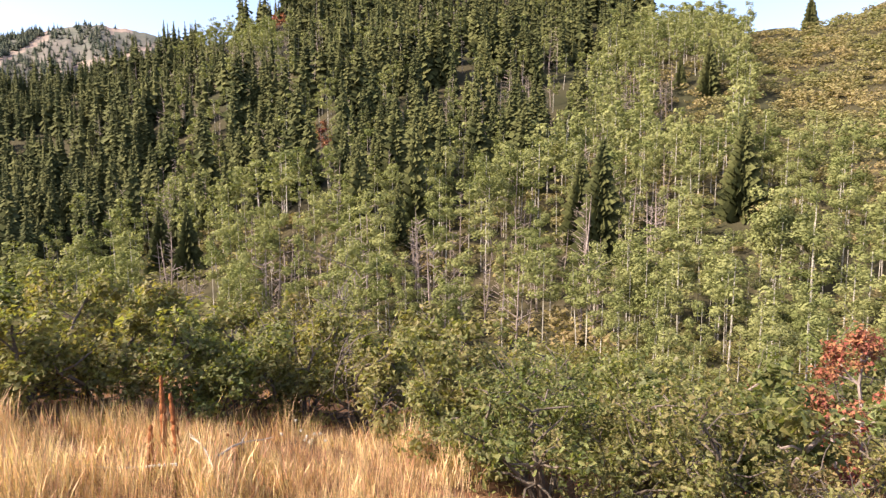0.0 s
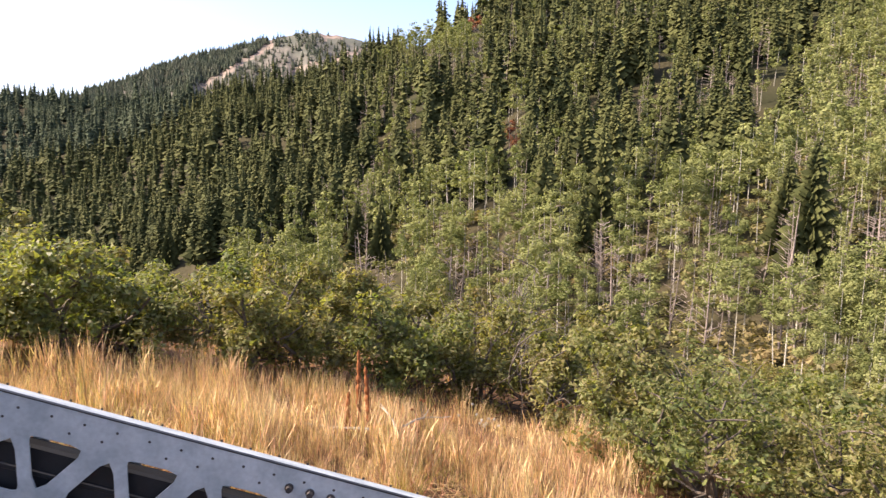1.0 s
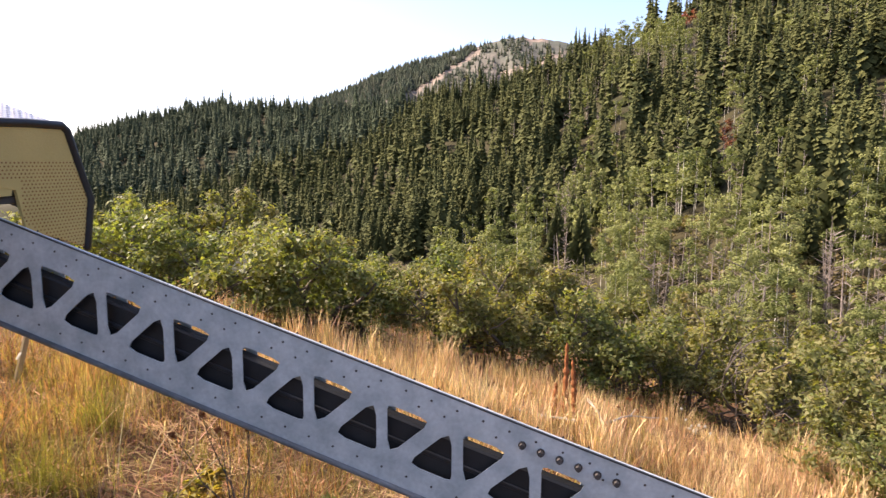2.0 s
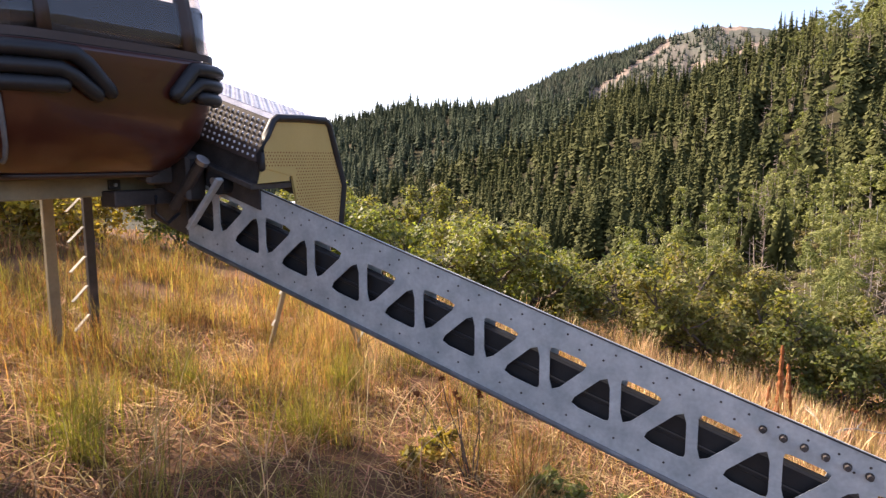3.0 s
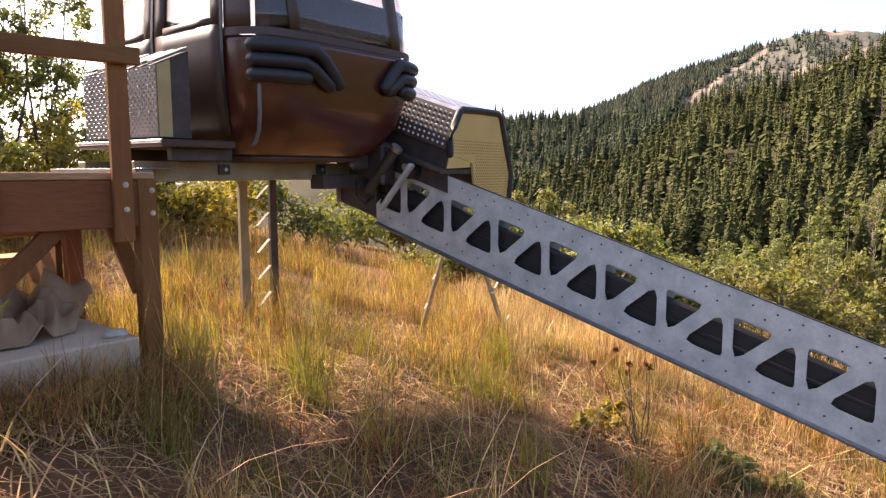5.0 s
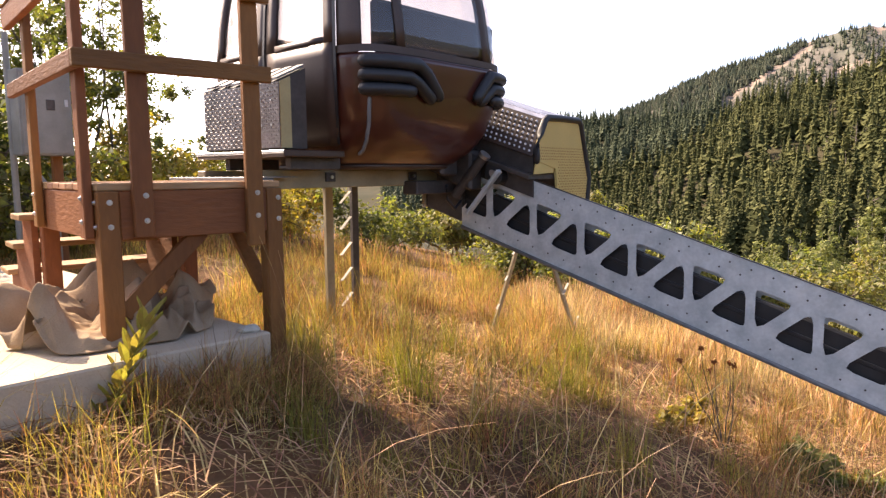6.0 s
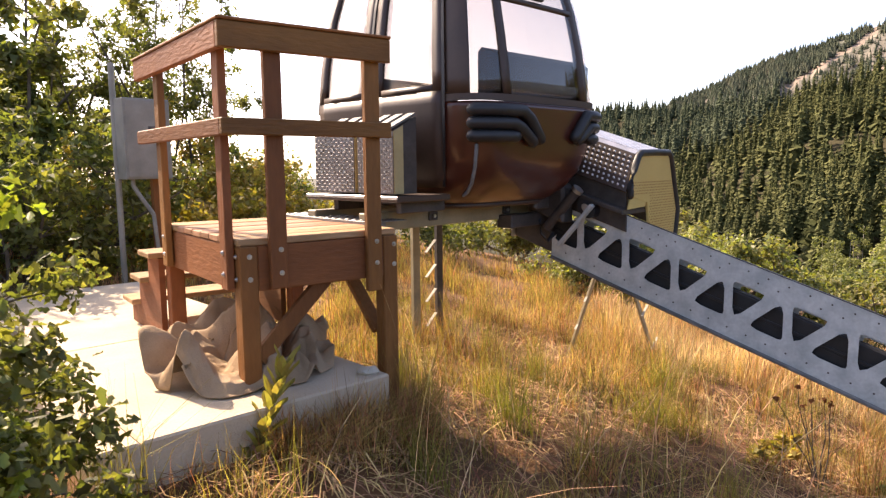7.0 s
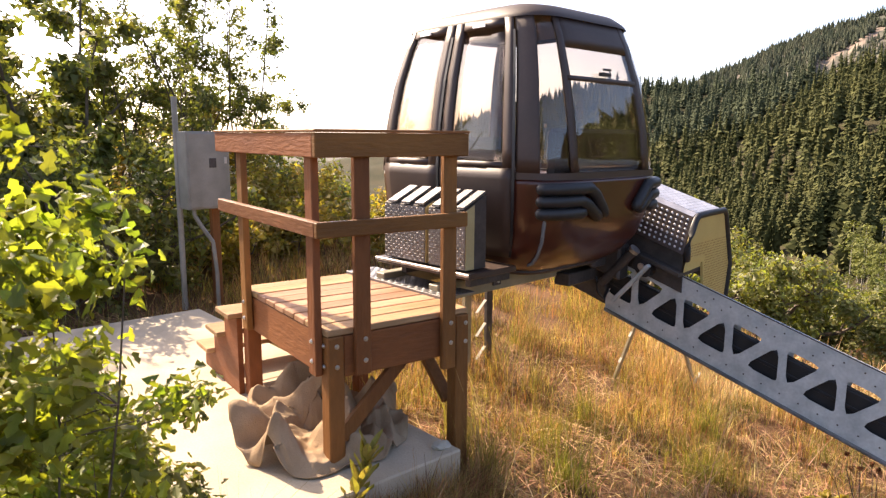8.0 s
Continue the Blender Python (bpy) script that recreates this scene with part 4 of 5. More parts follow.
def build_track():
    tr = thing("track_beam", "galvanised steel truss beam with triangular cut-outs running down the slope", "track", TRACK)
    v, f = web_cell(0.008)
    for y, first, last in ((0.0, -3, 34), (FAR_SIDE, -3, 34)):
        V, Fc = [], []
        for i in range(first, last):
            w = v + [i * STEP, y, 0]
            w[:, 2] += RISE * w[:, 0] - (0.055 if y else 0)
            Fc.append(f + len(v) * (i - first))
            V.append(w)
        web = part("side_plate", mesh_of("side_plate", np.concatenate(V), np.concatenate(Fc), M_GALV), None, tr, "punched galvanised side plate")
        x0, x1 = -0.228 + first * STEP, -0.228 + last * STEP
        inner = 1 if y == 0 else -1
        ya, yb = sorted((y + (0.009 if inner > 0 else -0.001), y + inner * 0.045))
        for z in (TOP - 0.008, LOW):
            z -= 0.055 if y else 0
            part("flange", shear(box((x0, ya, z), (x1, yb, z + 0.008), 0.001)), M_GALV, web)
        if y == 0:
            part("edge_strip", shear(box((x0, -0.004, TOP + 0.001), (x1, 0.014, TOP + 0.007), 0.001)), M_RUBBER, web, "black strip along the top edge")
        part("roll_edge", shear(tube_strip(x0, x1, y - 0.004 if inner > 0 else y + 0.012, LOW - 0.012)), M_EDGE, web, "rolled lower edge, darkened for the shade under the chord", True)
        # punched holes along both chords
        dots = []
        for i in range(first * 3, min(last, 26) * 3):
            for k, z in ((0, 0.135), (1, 0.080), (0, -0.305)):
                x = (i + 0.5 * k) * STEP / 3 - 0.1
                if abs(z - 0.080) < 0.01 and i % 3 == 1:
                    continue
                a = np.arange(7) / 7 * 2 * math.pi
                dots.append(np.stack([x + 0.0065 * np.cos(a), np.full(7, y - 0.0015 if inner > 0 else y + 0.0095), z + 0.0065 * np.sin(a) + RISE * x], -1))
        ob = part("punched_holes", soup("punched_holes", np.array(dots), M_DARK), None, web)
        tagged(ob, kind="stuff")
    # chain tray between the plates
    part("chain_tray", shear(box((-1.5, 0.055, -0.33), (12.2, 0.13, -0.045), 0.012)), M_RUBBER, tr, "black chain tray")
    part("tray_ridge", shear(box((-1.5, 0.043, -0.175), (12.2, 0.056, -0.150), 0.004)), M_RUBBER, tr)
    part("chain_guide", shear(box((-1.5, 0.05, -0.362), (12.2, 0.14, -0.335), 0.004)), M_RUBBER, tr)
    # rows of splice bolts on the upper chord
    for s in (2.15, 6.7):
        for k in range(6):
            x = s + 0.08 + k * 0.088
            bm = rod((x, -0.001, 0.095 + RISE * x), (x, -0.010, 0.095 + RISE * x), 0.019, 12)
            rod((x, -0.010, 0.095 + RISE * x), (x, -0.032, 0.095 + RISE * x), 0.014, 6, bm)
            part("splice_bolt", bm, M_DARK, tr)
    # dark block added where the plate runs on in shade behind the clamp
    part("end_shade_block", shear(box((-1.72, 0.0, -0.35), (-1.365, 0.17, -0.02), 0.01)), M_DARK, tr, "dark block standing in for shade on the beam's upper end")
    end = -1.74
    part("end_cap", shear(box((end, -0.03, -0.36), (end + 0.02, 0.20, -0.14), 0.004)), M_PALE, tr, "white end cap")
    for k in range(7):
        s = 0.9 + k * 1.9
        part("cross_tie", shear(box((s, 0.0095, -0.374), (s + 0.05, 0.168, -0.364), 0.003)), M_GALV, tr)


def tube_strip(x0, x1, y, z, r=0.016):
    bm = bmesh.new()
    rod((x0, y, z), (x1, y, z), r, 10, bm)
    return bm


build_track()


def lattice_post(parent, foot, head, w=0.26):
    """Two angle legs joined by a zigzag of flat bars."""
    foot, head = Vector(foot), Vector(head)
    side = Vector((math.cos(radians(12)), math.sin(radians(12)), 0)) * w
    part("leg", stick(foot, head, 0.08, 0.05), M_BEIGE, parent)
    part("leg", stick(foot + side, head + side, 0.07, 0.05), M_DARK, parent)
    n = 6
    for k in range(n):
        p, q = foot.lerp(head, (k + 0.25) / n) + side * 0.45, foot.lerp(head, (k + 0.72) / n) + side * 0.86
        part("lacing_bar", stick(p, q, 0.035, 0.006, 0.001), M_PALE, parent)


def build_supports():
    t = thing("track_tower", "grey steel lattice tower holding up the track's upper end", "tower")
    lattice_post(t, (2.50, 2.02, -0.75), (2.50, 2.02, 0.72), 0.34)
    part("cap_beam", box((2.35, 1.9, 0.722), (3.0, 2.1, 0.80), 0.005), M_GALV, t)
    a = thing("track_trestle", "slim grey steel trestle with splayed legs standing in the grass", "trestle")
    apex = Vector((4.35, 1.15, 0.55))
    for foot in ((4.20, 1.62, -1.0), (4.95, 0.92, -1.25)):
        f = Vector(foot)
        d = (apex - f)
        leg = part("leg", stick(f, f + d * 0.97, 0.045, 0.03), M_BEIGE, a)
        for k in (0.22, 0.42, 0.6):
            p = f + d * k
            part("lacing_bar", stick(p + Vector((-0.05, -0.03, 0.05)), p + Vector((0.04, -0.03, 0.16)), 0.03, 0.006, 0.001), M_PALE, a)
    part("head_plate", box((4.2, 1.05, 0.535), (4.5, 1.25, 0.57), 0.003), M_GALV, a)
    # short props under the beam down the slope
    for s in (3.4, 7.2, 11.0):
        p = TRACK @ Vector((s, 0.085, LOW + RISE * s - 0.02))
        g = float(height(p.x, p.y))
        prop = thing("track_prop", "short grey steel post under the track beam", "post", group="props under the track")
        part("post", box((p.x - 0.05, p.y - 0.05, g - 0.2), (p.x + 0.05, p.y + 0.05, p.z - 0.04), 0.004), M_GALV, prop)
        part("saddle", box((p.x - 0.2, p.y - 0.08, p.z - 0.038), (p.x + 0.2, p.y + 0.08, p.z - 0.015), 0.003), M_GALV, prop)


build_supports()


def build_carriage():
    c = thing("drive_carriage", "dark steel carriage with studded silver cover and pale yellow end", "carriage", RIG)
    rise = 0.33
    v0, v1 = -0.27, 1.05

    def up(bm):
        for vert in bm.verts:
            vert.co.z += rise * (vert.co.y - v0)
        return bm
    # cover side in a dark colour for the maroon reflection on it
    side = prism([(1.652, 0.925), (1.662, 0.920), (1.802, 1.195), (1.792, 1.200)], v0 + 0.02, v1)
    part("cover_side", up(side), M_FRAME, c, "studded side of the cover, darkened for the maroon reflected in it")
    shell = [(1.794, 1.203), (1.84, 1.225), (2.36, 1.225), (2.40, 1.20), (2.53, 0.75)]
    bm = bmesh.new()
    rows = []
    for v in (v0 + 0.02, v0 + 0.5, v1):
        rows.append([bm.verts.new((u, v, z)) for u, z in shell])
    for a, b in zip(rows, rows[1:]):
        for i in range(len(shell) - 1):
            bm.faces.new((a[i], a[i + 1], b[i + 1], b[i]))
    cover = part("cover", up(bm), M_STUD, c, "silver diamond-plate cover, brightened for sun glare", False)
    sol = cover.modifiers.new("sheet", "SOLIDIFY")
    sol.thickness = 0.006
    # raised studs on the sloping side, coloured bright for glints, and rows on the top
    studs = []
    e = Vector((0.14, 0, 0.275))
    n = Vector((-0.275, 0, 0.14)).normalized()
    for i in range(30):
        for j in range(7):
            p = Vector((1.66, v0 + 0.05 + i * 0.042, 0.93)) + e * ((j + 0.6) / 7.6)
            p.z += rise * (p.y - v0)
            a = np.arange(6) / 6 * 2 * math.pi
            r = 0.011
            s, t = Vector((0, 1, rise)).normalized(), e.normalized()
            ring = [list(p + n * 0.011 + s * r * math.cos(k) + t * r * math.sin(k)) for k in a]
            tip = list(p + n * 0.019)
            studs += [[ring[k], ring[(k + 1) % 6], tip] for k in range(6)]
    st = part("cover_studs", soup("cover_studs", np.array(studs), M_STUD), None, cover)
    tagged(st, kind="stuff")
    tops = diamond_sheet(((1.86, v0 + 0.03, 1.2285), (0.48, 0, 0), (0, v1 - v0 - 0.06, 0)), 11, 30, 0.004)
    part("cover_top", up(tops), M_STUD, cover)
    panel = [(1.672, 0.90), (1.665, 0.98), (1.79, 1.19), (1.83, 1.215), (2.34, 1.222), (2.385, 1.19), (2.555, 0.76), (2.50, 0.45), (2.30, 0.52), (2.02, 0.62), (1.97, 0.84)]
    part("end_panel", prism(panel, v0 - 0.008, v0 + 0.012), M_YELLOW, c, "pale yellow end panel")
    edge = [(1.672, 0.90), (1.665, 0.98), (1.72, 1.09), (1.79, 1.19), (1.83, 1.215), (2.08, 1.222), (2.34, 1.222), (2.385, 1.19), (2.47, 0.97), (2.555, 0.76), (2.50, 0.45)]
    part("edge_trim", tube_along([(u, v0 - 0.008, z) for u, z in edge], 0.026, 8), M_RUBBER, c, "black rubber edge trim", True)
    part("lower_flap", prism([(1.64, 0.80), (1.94, 0.81), (1.96, 0.90), (1.68, 0.90)], v0 - 0.004, v0 + 0.004), M_YELLOW, c)
    dots = []
    for i in range(30):
        for j in range(26):
            u, z = 1.70 + i * 0.0285 + (j % 2) * 0.014, 0.47 + j * 0.021
            left = 1.70 if z > 0.91 else 2.0 + max(0.0, 0.66 - z) * 1.9
            if u < left or u > 2.53 - max(0.0, z - 0.76) * 0.4 - max(0.0, 0.76 - z) * 0.17:
                continue
            a = np.arange(5) / 5 * 2 * math.pi
            dots.append(np.stack([u + 0.0062 * np.cos(a), np.full(5, v0 - 0.0095), z + 0.0062 * np.sin(a)], -1))
    tagged(part("perforation", soup("perforation", np.array(dots), M_MULLEIN), None, c, "rows of small dark holes in the end panel"), kind="stuff")
    # machine frame between cover and beam
    part("side_frame", up(prism([(1.685, 0.62), (1.70, 0.62), (1.70, 0.93), (1.685, 0.93)], v0 + 0.03, v1 - 0.1)), M_DARK, c)
    part("side_frame", up(prism([(2.28, 0.62), (2.30, 0.62), (2.30, 1.0), (2.28, 1.0)], v0 + 0.03, v1 - 0.1)), M_DARK, c)
    part("base_plate", up(box((1.60, v0 + 0.02, 0.755), (2.32, v1 - 0.1, 0.79), 0.004)), M_DARK, c)
    part("gearbox", up(box((1.52, 0.20, 0.52), (1.68, 0.62, 0.82), 0.02)), M_DARK, c)
    part("gearbox", up(box((1.30, 0.30, 0.60), (1.50, 0.70, 0.80), 0.02)), M_DARK, c)
    for v in (0.05, 0.62):
        w = part("roller", up(rod((1.60, v, 0.70), (1.685, v, 0.70), 0.075, 20)), M_RUBBER, c)
        part("hub", up(rod((1.585, v, 0.70), (1.60, v, 0.70), 0.03, 12)), M_STEEL, w)
    part("clamp_bar", stick((1.575, -0.02, 0.83), (1.575, 0.27, 0.50), 0.05, 0.03), M_GALV, c, "grey steel clamp bar")
    part("cylinder", rod((1.54, 0.10, 0.93), (1.54, 0.36, 0.64), 0.038, 14), M_DARK, c)
    part("cylinder_cap", rod((1.54, 0.08, 0.952), (1.54, 0.10, 0.93), 0.045, 14), M_STEEL, c)
    part("cantilever_arm", box((1.15, 0.42, 0.66), (1.75, 0.56, 0.76), 0.008), M_DARK, c)
    part("hose", tube_along([(1.35, 0.30, 0.72), (1.30, 0.26, 0.62), (1.38, 0.25, 0.55), (1.50, 0.28, 0.60)], 0.012, 8), M_RUBBER, c, "", True)


build_carriage()


# ---- woods on the facing hill ----
def aspen(seed, leaves=1150, size=0.018, bare=False):
    g = np.random.default_rng(seed)
    lean = g.normal(size=2) * 0.02
    trunk = tube([(0, 0, 0), (lean[0], lean[1], 0.5), (lean[0] * 1.5, lean[1] * 1.5, 0.93)], [0.010, 0.007, 0.002], 4)
    polys = [trunk]
    if bare:
        polys = [tube([(0, 0, 0), (lean[0], lean[1], 0.5), (lean[0] * 1.5, lean[1] * 1.5, 0.97)], [0.0075, 0.005, 0.001], 4)]
        for _ in range(20):
            z = g.uniform(0.2, 0.92)
            a = g.uniform(0, 6.28)
            d = np.array([math.cos(a), math.sin(a), g.uniform(0.4, 1.0)])
            polys.append(tube([(0, 0, z), d * g.uniform(0.08, 0.16) * (1.2 - z) + [0, 0, z]], [0.0032, 0.0012], 3))
        return np.concatenate(polys), None
    m = 15
    t = g.random(m)
    cz = 0.46 + 0.46 * t
    rad = 0.125 * np.sin(np.clip((cz - 0.36) / 0.68, 0, 1) * math.pi) * g.uniform(0.5, 1.1, m) + 0.012
    a = g.uniform(0, 6.28, m)
    cl = np.stack([rad * np.cos(a), rad * np.sin(a), cz], -1)
    return trunk, leaf_cloud(leaves, g, size, cl, 0.066, 1.0, 0.55, 0.9, 3, 3.0)


def place_by_view(b, el):
    """Distance at which the hillside is seen at that elevation, along a bearing."""
    r = np.linspace(46, 560, 1500)
    x, y = EYE[0] + r * math.cos(radians(b)), EYE[1] + r * math.sin(radians(b))
    e = np.degrees(np.arctan2(height(x, y) - 1.0, r))
    rc = np.interp(b, BEAR, CREST_R)
    i = int(np.argmin(np.where(r < rc + 5, abs(e - el), 99)))
    return x[i], y[i], float(height(x[i], y[i])), r[i]


def build_aspens():
    g = np.random.default_rng(33)
    pts, b, r, el = hill_points(4500, -47, 24, 34, 250, g)
    edge = np.interp(b, EDGE_B, EDGE_E)
    right = b < -20
    keep = ((el < edge + g.normal(size=len(b)) * 1.2 + 1.5) & (r < np.where(right, 250, 215)) & (r > np.interp(b, START_B, START_R) * np.interp(b, [-30, -18], [0.55, 0.8])))
    keep &= (b > -32.5) | (el < -2.6 + g.normal(size=len(b)) * 0.5)
    keep &= g.random(len(b)) < np.where(right, 0.80, 0.66)
    keep &= clear_of(b, el, SPRUCES, 1.7, 6.0)
    low = np.interp(r, [34, 75], [0.45, 1.0])
    more, b2, r2, e2 = hill_points(220, 3, 12, 200, 305, g)
    more = more[np.hypot((b2 - 7.5) / 3.2, (e2 - 8.2) / 1.5) < 1]
    pts, low = np.concatenate([pts[keep], more]), np.concatenate([low[keep], np.ones(len(more))])
    n = len(pts)
    h = np.clip(g.normal(9.2, 2.2, n), 5, 14) * low
    t, w = g.uniform(0, 6.28, n), g.uniform(0.9, 1.35, n)
    # a few among the conifers
    odd, b3, r3, e3 = hill_points(420, -20, 15, 90, 330, g)
    odd = odd[(e3 > np.interp(b3, EDGE_B, EDGE_E)) & (r3 < np.interp(b3, BEAR, CREST_R))]
    pts, h = np.concatenate([pts, odd]), np.concatenate([h, g.uniform(7, 11, len(odd))])
    t, w = np.concatenate([t, g.uniform(0, 6.28, len(odd))]), np.concatenate([w, g.uniform(0.9, 1.3, len(odd))])
    trees = [aspen(s) for s in range(50, 56)]
    tagged(new("aspen_trunks", soup("aspen_trunks", scatter([q[0] for q in trees], pts, h, t, w * 0.6), M_PALE)), "slender pale aspen trunks on the hillside", "trees", kind="stuff")
    far_trees = [aspen(s, 360, 0.031) for s in range(56, 62)]
    away = np.hypot(pts[:, 0] - EYE[0], pts[:, 1] - EYE[1]) > 112
    crowns = np.concatenate([scatter([q[1] for q in trees], pts[~away], h[~away], t[~away], w[~away]), scatter([q[1] for q in far_trees], pts[away], h[away], t[away], w[away])])
    tagged(new("aspen_foliage", soup("aspen_foliage", crowns, M_ASPEN)), "light green aspen crowns across the lower hillside", "trees", kind="stuff")
    # dead standing aspens
    pts, b, r, el = hill_points(1300, -27, 30, 60, 190, g)
    keep = (el < np.interp(b, EDGE_B, EDGE_E) + 1.5) & (np.sin(b * 0.9 + 2.0) + np.sin(r * 0.09) > 0.1) & (r > np.interp(b, START_B, START_R) * 0.85)
    snag, b4, r4, e4 = hill_points(330, -18, 20, 80, 300, g)
    pts = np.concatenate([pts[keep], snag[(e4 > np.interp(b4, EDGE_B, EDGE_E)) & (r4 < np.interp(b4, BEAR, CREST_R))]])
    n = len(pts)
    dead = [aspen(s, bare=True)[0] for s in range(60, 64)]
    tagged(new("dead_aspens", soup("dead_aspens", scatter(dead, pts, g.uniform(6, 12, n), g.uniform(0, 6, n), g.uniform(1.2, 1.9, n)), M_TWIG)), "bare grey-pink dead aspens among the living trees", "trees", kind="stuff")
    # low brush on the open slope and as undergrowth
    pts, b, r, el = hill_points(7500, -60, 30, 40, 250, g)
    open_slope = (b < -29) & (el > -4.5)
    keep = (open_slope | ((el < np.interp(b, EDGE_B, EDGE_E)) & (g.random(len(b)) < 0.75))) & (r > np.interp(b, START_B, START_R) * 0.88)
    pts, b = pts[keep], b[keep]
    n = len(pts)
    domes = []
    for s in range(70, 74):
        q = np.random.default_rng(s)
        c = q.normal(size=(6, 3)) * [0.35, 0.35, 0.12] + [0, 0, 0.5]
        domes.append(leaf_cloud(64, q, 0.165, c, 0.38, 1.0, 0.55, 0.8, 3, 3.0))
    low, b5, r5, e5 = hill_points(470, -52, 20, 21, 64, g)
    low = low[r5 < np.interp(b5, START_B, START_R) * 0.92]
    k = len(low)
    fine = []
    for s in range(74, 77):
        q = np.random.default_rng(s)
        c = q.normal(size=(14, 3)) * [0.38, 0.38, 0.16] + [0, 0, 0.5]
        fine.append(leaf_cloud(260, q, 0.08, c, 0.22, 1.0, 0.3, 0.9, 3))
    tagged(new("ravine_brush", soup("ravine_brush", scatter(fine, low, g.uniform(1.2, 2.4, k), g.uniform(0, 6, k), g.uniform(1.1, 1.7, k)), M_OLIVE)), "olive brush filling the ravine below the scrub oaks", "brush", kind="stuff")
    tagged(new("hillside_brush", soup("hillside_brush", scatter(domes, pts, g.uniform(1.2, 2.6, n), g.uniform(0, 6, n), g.uniform(1.1, 1.8, n)), M_BRUSH)), "low olive and brown brush on the open slope", "brush", kind="stuff")


build_aspens()


def build_lone_spruces():
    for i, (b, base, top) in enumerate(SPRUCES):
        x, y, z, r = place_by_view(b, base)
        h = r * (math.tan(radians(top)) - math.tan(radians(base)))
        tree = thing("spruce_tree", "tall dark green spruce standing apart on the hillside", "tree", pose(x, y, z, 0, 0, 40 * i), "lone spruces on the hillside")
        fir = conifer(58, 20, 90 + i, 0.26) * [h, h, h]
        part("crown", soup("crown", fir, M_FIR), None, tree)
        part("trunk", soup("trunk", tube([(0, 0, -0.4), (0, 0, h * 0.5), (0, 0, h * 0.97)], [h * 0.016, h * 0.009, 0.02], 6), M_BARK), None, tree)
    for b, base, top in MAPLES:
        x, y, z, r = place_by_view(b, base)
        h = max(4.0, r * (math.tan(radians(top)) - math.tan(radians(base))))
        tree = thing("maple_tree", "small bright red maple among the dark conifers", "tree", pose(x, y, z), "red maples")
        g = np.random.default_rng(5)
        c = g.normal(size=(9, 3)) * [0.22, 0.22, 0.2] + [0, 0, 0.62]
        part("crown", soup("crown", leaf_cloud(400, g, 0.10, c, 0.16, 1, 0.2) * h, M_RED), None, tree)
        part("trunk", soup("trunk", tube([(0, 0, -0.3), (0, 0, h * 0.6)], [0.12, 0.05], 5), M_BARK), None, tree)


build_lone_spruces()


# ---- scrub oaks and shrubs near by ----
def lobed(quads, g):
    """Turns leaf quads into oak leaves: one lobed outline each, along the quad's long axis."""
    a, b, c, d = quads[:, 0], quads[:, 1], quads[:, 2], quads[:, 3]
    side = (b - d) * 1.05
    curl = np.cross(c - a, side) * (g.uniform(-2.5, 2.5, (len(a), 1)) / np.linalg.norm(c - a, axis=1, keepdims=True))
    rim = [(0.0, 0.03), (0.32, 0.29), (0.48, 0.19), (0.74, 0.36)]
    left = [a + (c - a) * t + side * w + curl * w * w for t, w in rim]
    right = [a + (c - a) * t - side * w + curl * w * w for t, w in rim]
    return np.stack(left + [c] + right[::-1], 1)


def shrub(name, label, place, wide, tall, seed, leaf_mat, leaves, size, category="shrub", group="", stems=5, fill=0.5, low=0.12, detailed=False, bark=None, spray=9, clump=0.24, slim=1.0, reach=0.45):
    """A many-stemmed shrub: crooked stems and boughs, twigs, and leaves in clumps at their ends."""
    g = np.random.default_rng(seed)
    s = thing(name, label, category, pose(*place), group)
    wood, ends, boles = [], [], []
    for k in range(stems):
        a = 2 * math.pi * (k + g.random()) / stems
        root = np.array([math.cos(a), math.sin(a), 0]) * wide * 0.10 - [0, 0, 0.15]
        q, path = limb(root, [math.cos(a) * reach, math.sin(a) * reach, 1.0], tall * g.uniform(0.65, 0.9), (tall * 0.020 + 0.012) * slim, g, 0.5 * min(1, slim + 0.25), 6, 0.03)
        boles.append(q)
        for j in range(spray):
            i = g.integers(1, len(path))
            aa = g.uniform(0, 6.28)
            d = np.array([math.cos(aa), math.sin(aa), g.uniform(-0.1, 0.8)])
            q2, p2 = limb(path[i], d, wide * g.uniform(0.28, 0.62), (tall * 0.006 + 0.006) * slim, g, 0.6, 4, 0.05)
            wood.append(q2)
            ends += [p2[-1], p2[-2], p2[2] * 0.5 + p2[-1] * 0.5]
        ends.append(path[-1])
    ends = np.array(ends)
    ends = ends[ends[:, 2] > tall * low]
    rad = np.hypot(ends[:, 0], ends[:, 1])
    ends[:, :2] *= np.minimum(1, wide * 1.0 / np.maximum(rad, 1e-3))[:, None]
    ends[:, 2] = np.minimum(ends[:, 2], tall * 0.95)
    wood = np.concatenate(wood)
    far = np.hypot(wood[..., 0], wood[..., 1])
    wood[..., :2] *= np.minimum(1, wide / np.maximum(far, 1e-3))[..., None]
    wood[..., 2] = np.minimum(wood[..., 2], tall * 0.97)
    cloud = leaf_cloud(leaves, g, size, ends, clump * min(wide, 1.2), 1.0, 0.1, 0.85, 4 if detailed else 3)
    cloud = lobed(cloud, g) if detailed else cloud
    part("crown", soup("crown", cloud, leaf_mat), None, s)
    for q in boles:
        part("stem", soup("stem", q, bark or M_BARK), None, s)
    tagged(part("branchwork", soup("branchwork", wood, bark or M_BARK), None, s), kind="stuff")
    return s


TOP_B = [-60, -40, -30, -20, -12, -5, 3, 10, 16, 22, 28, 34, 38, 44, 50, 56, 64]
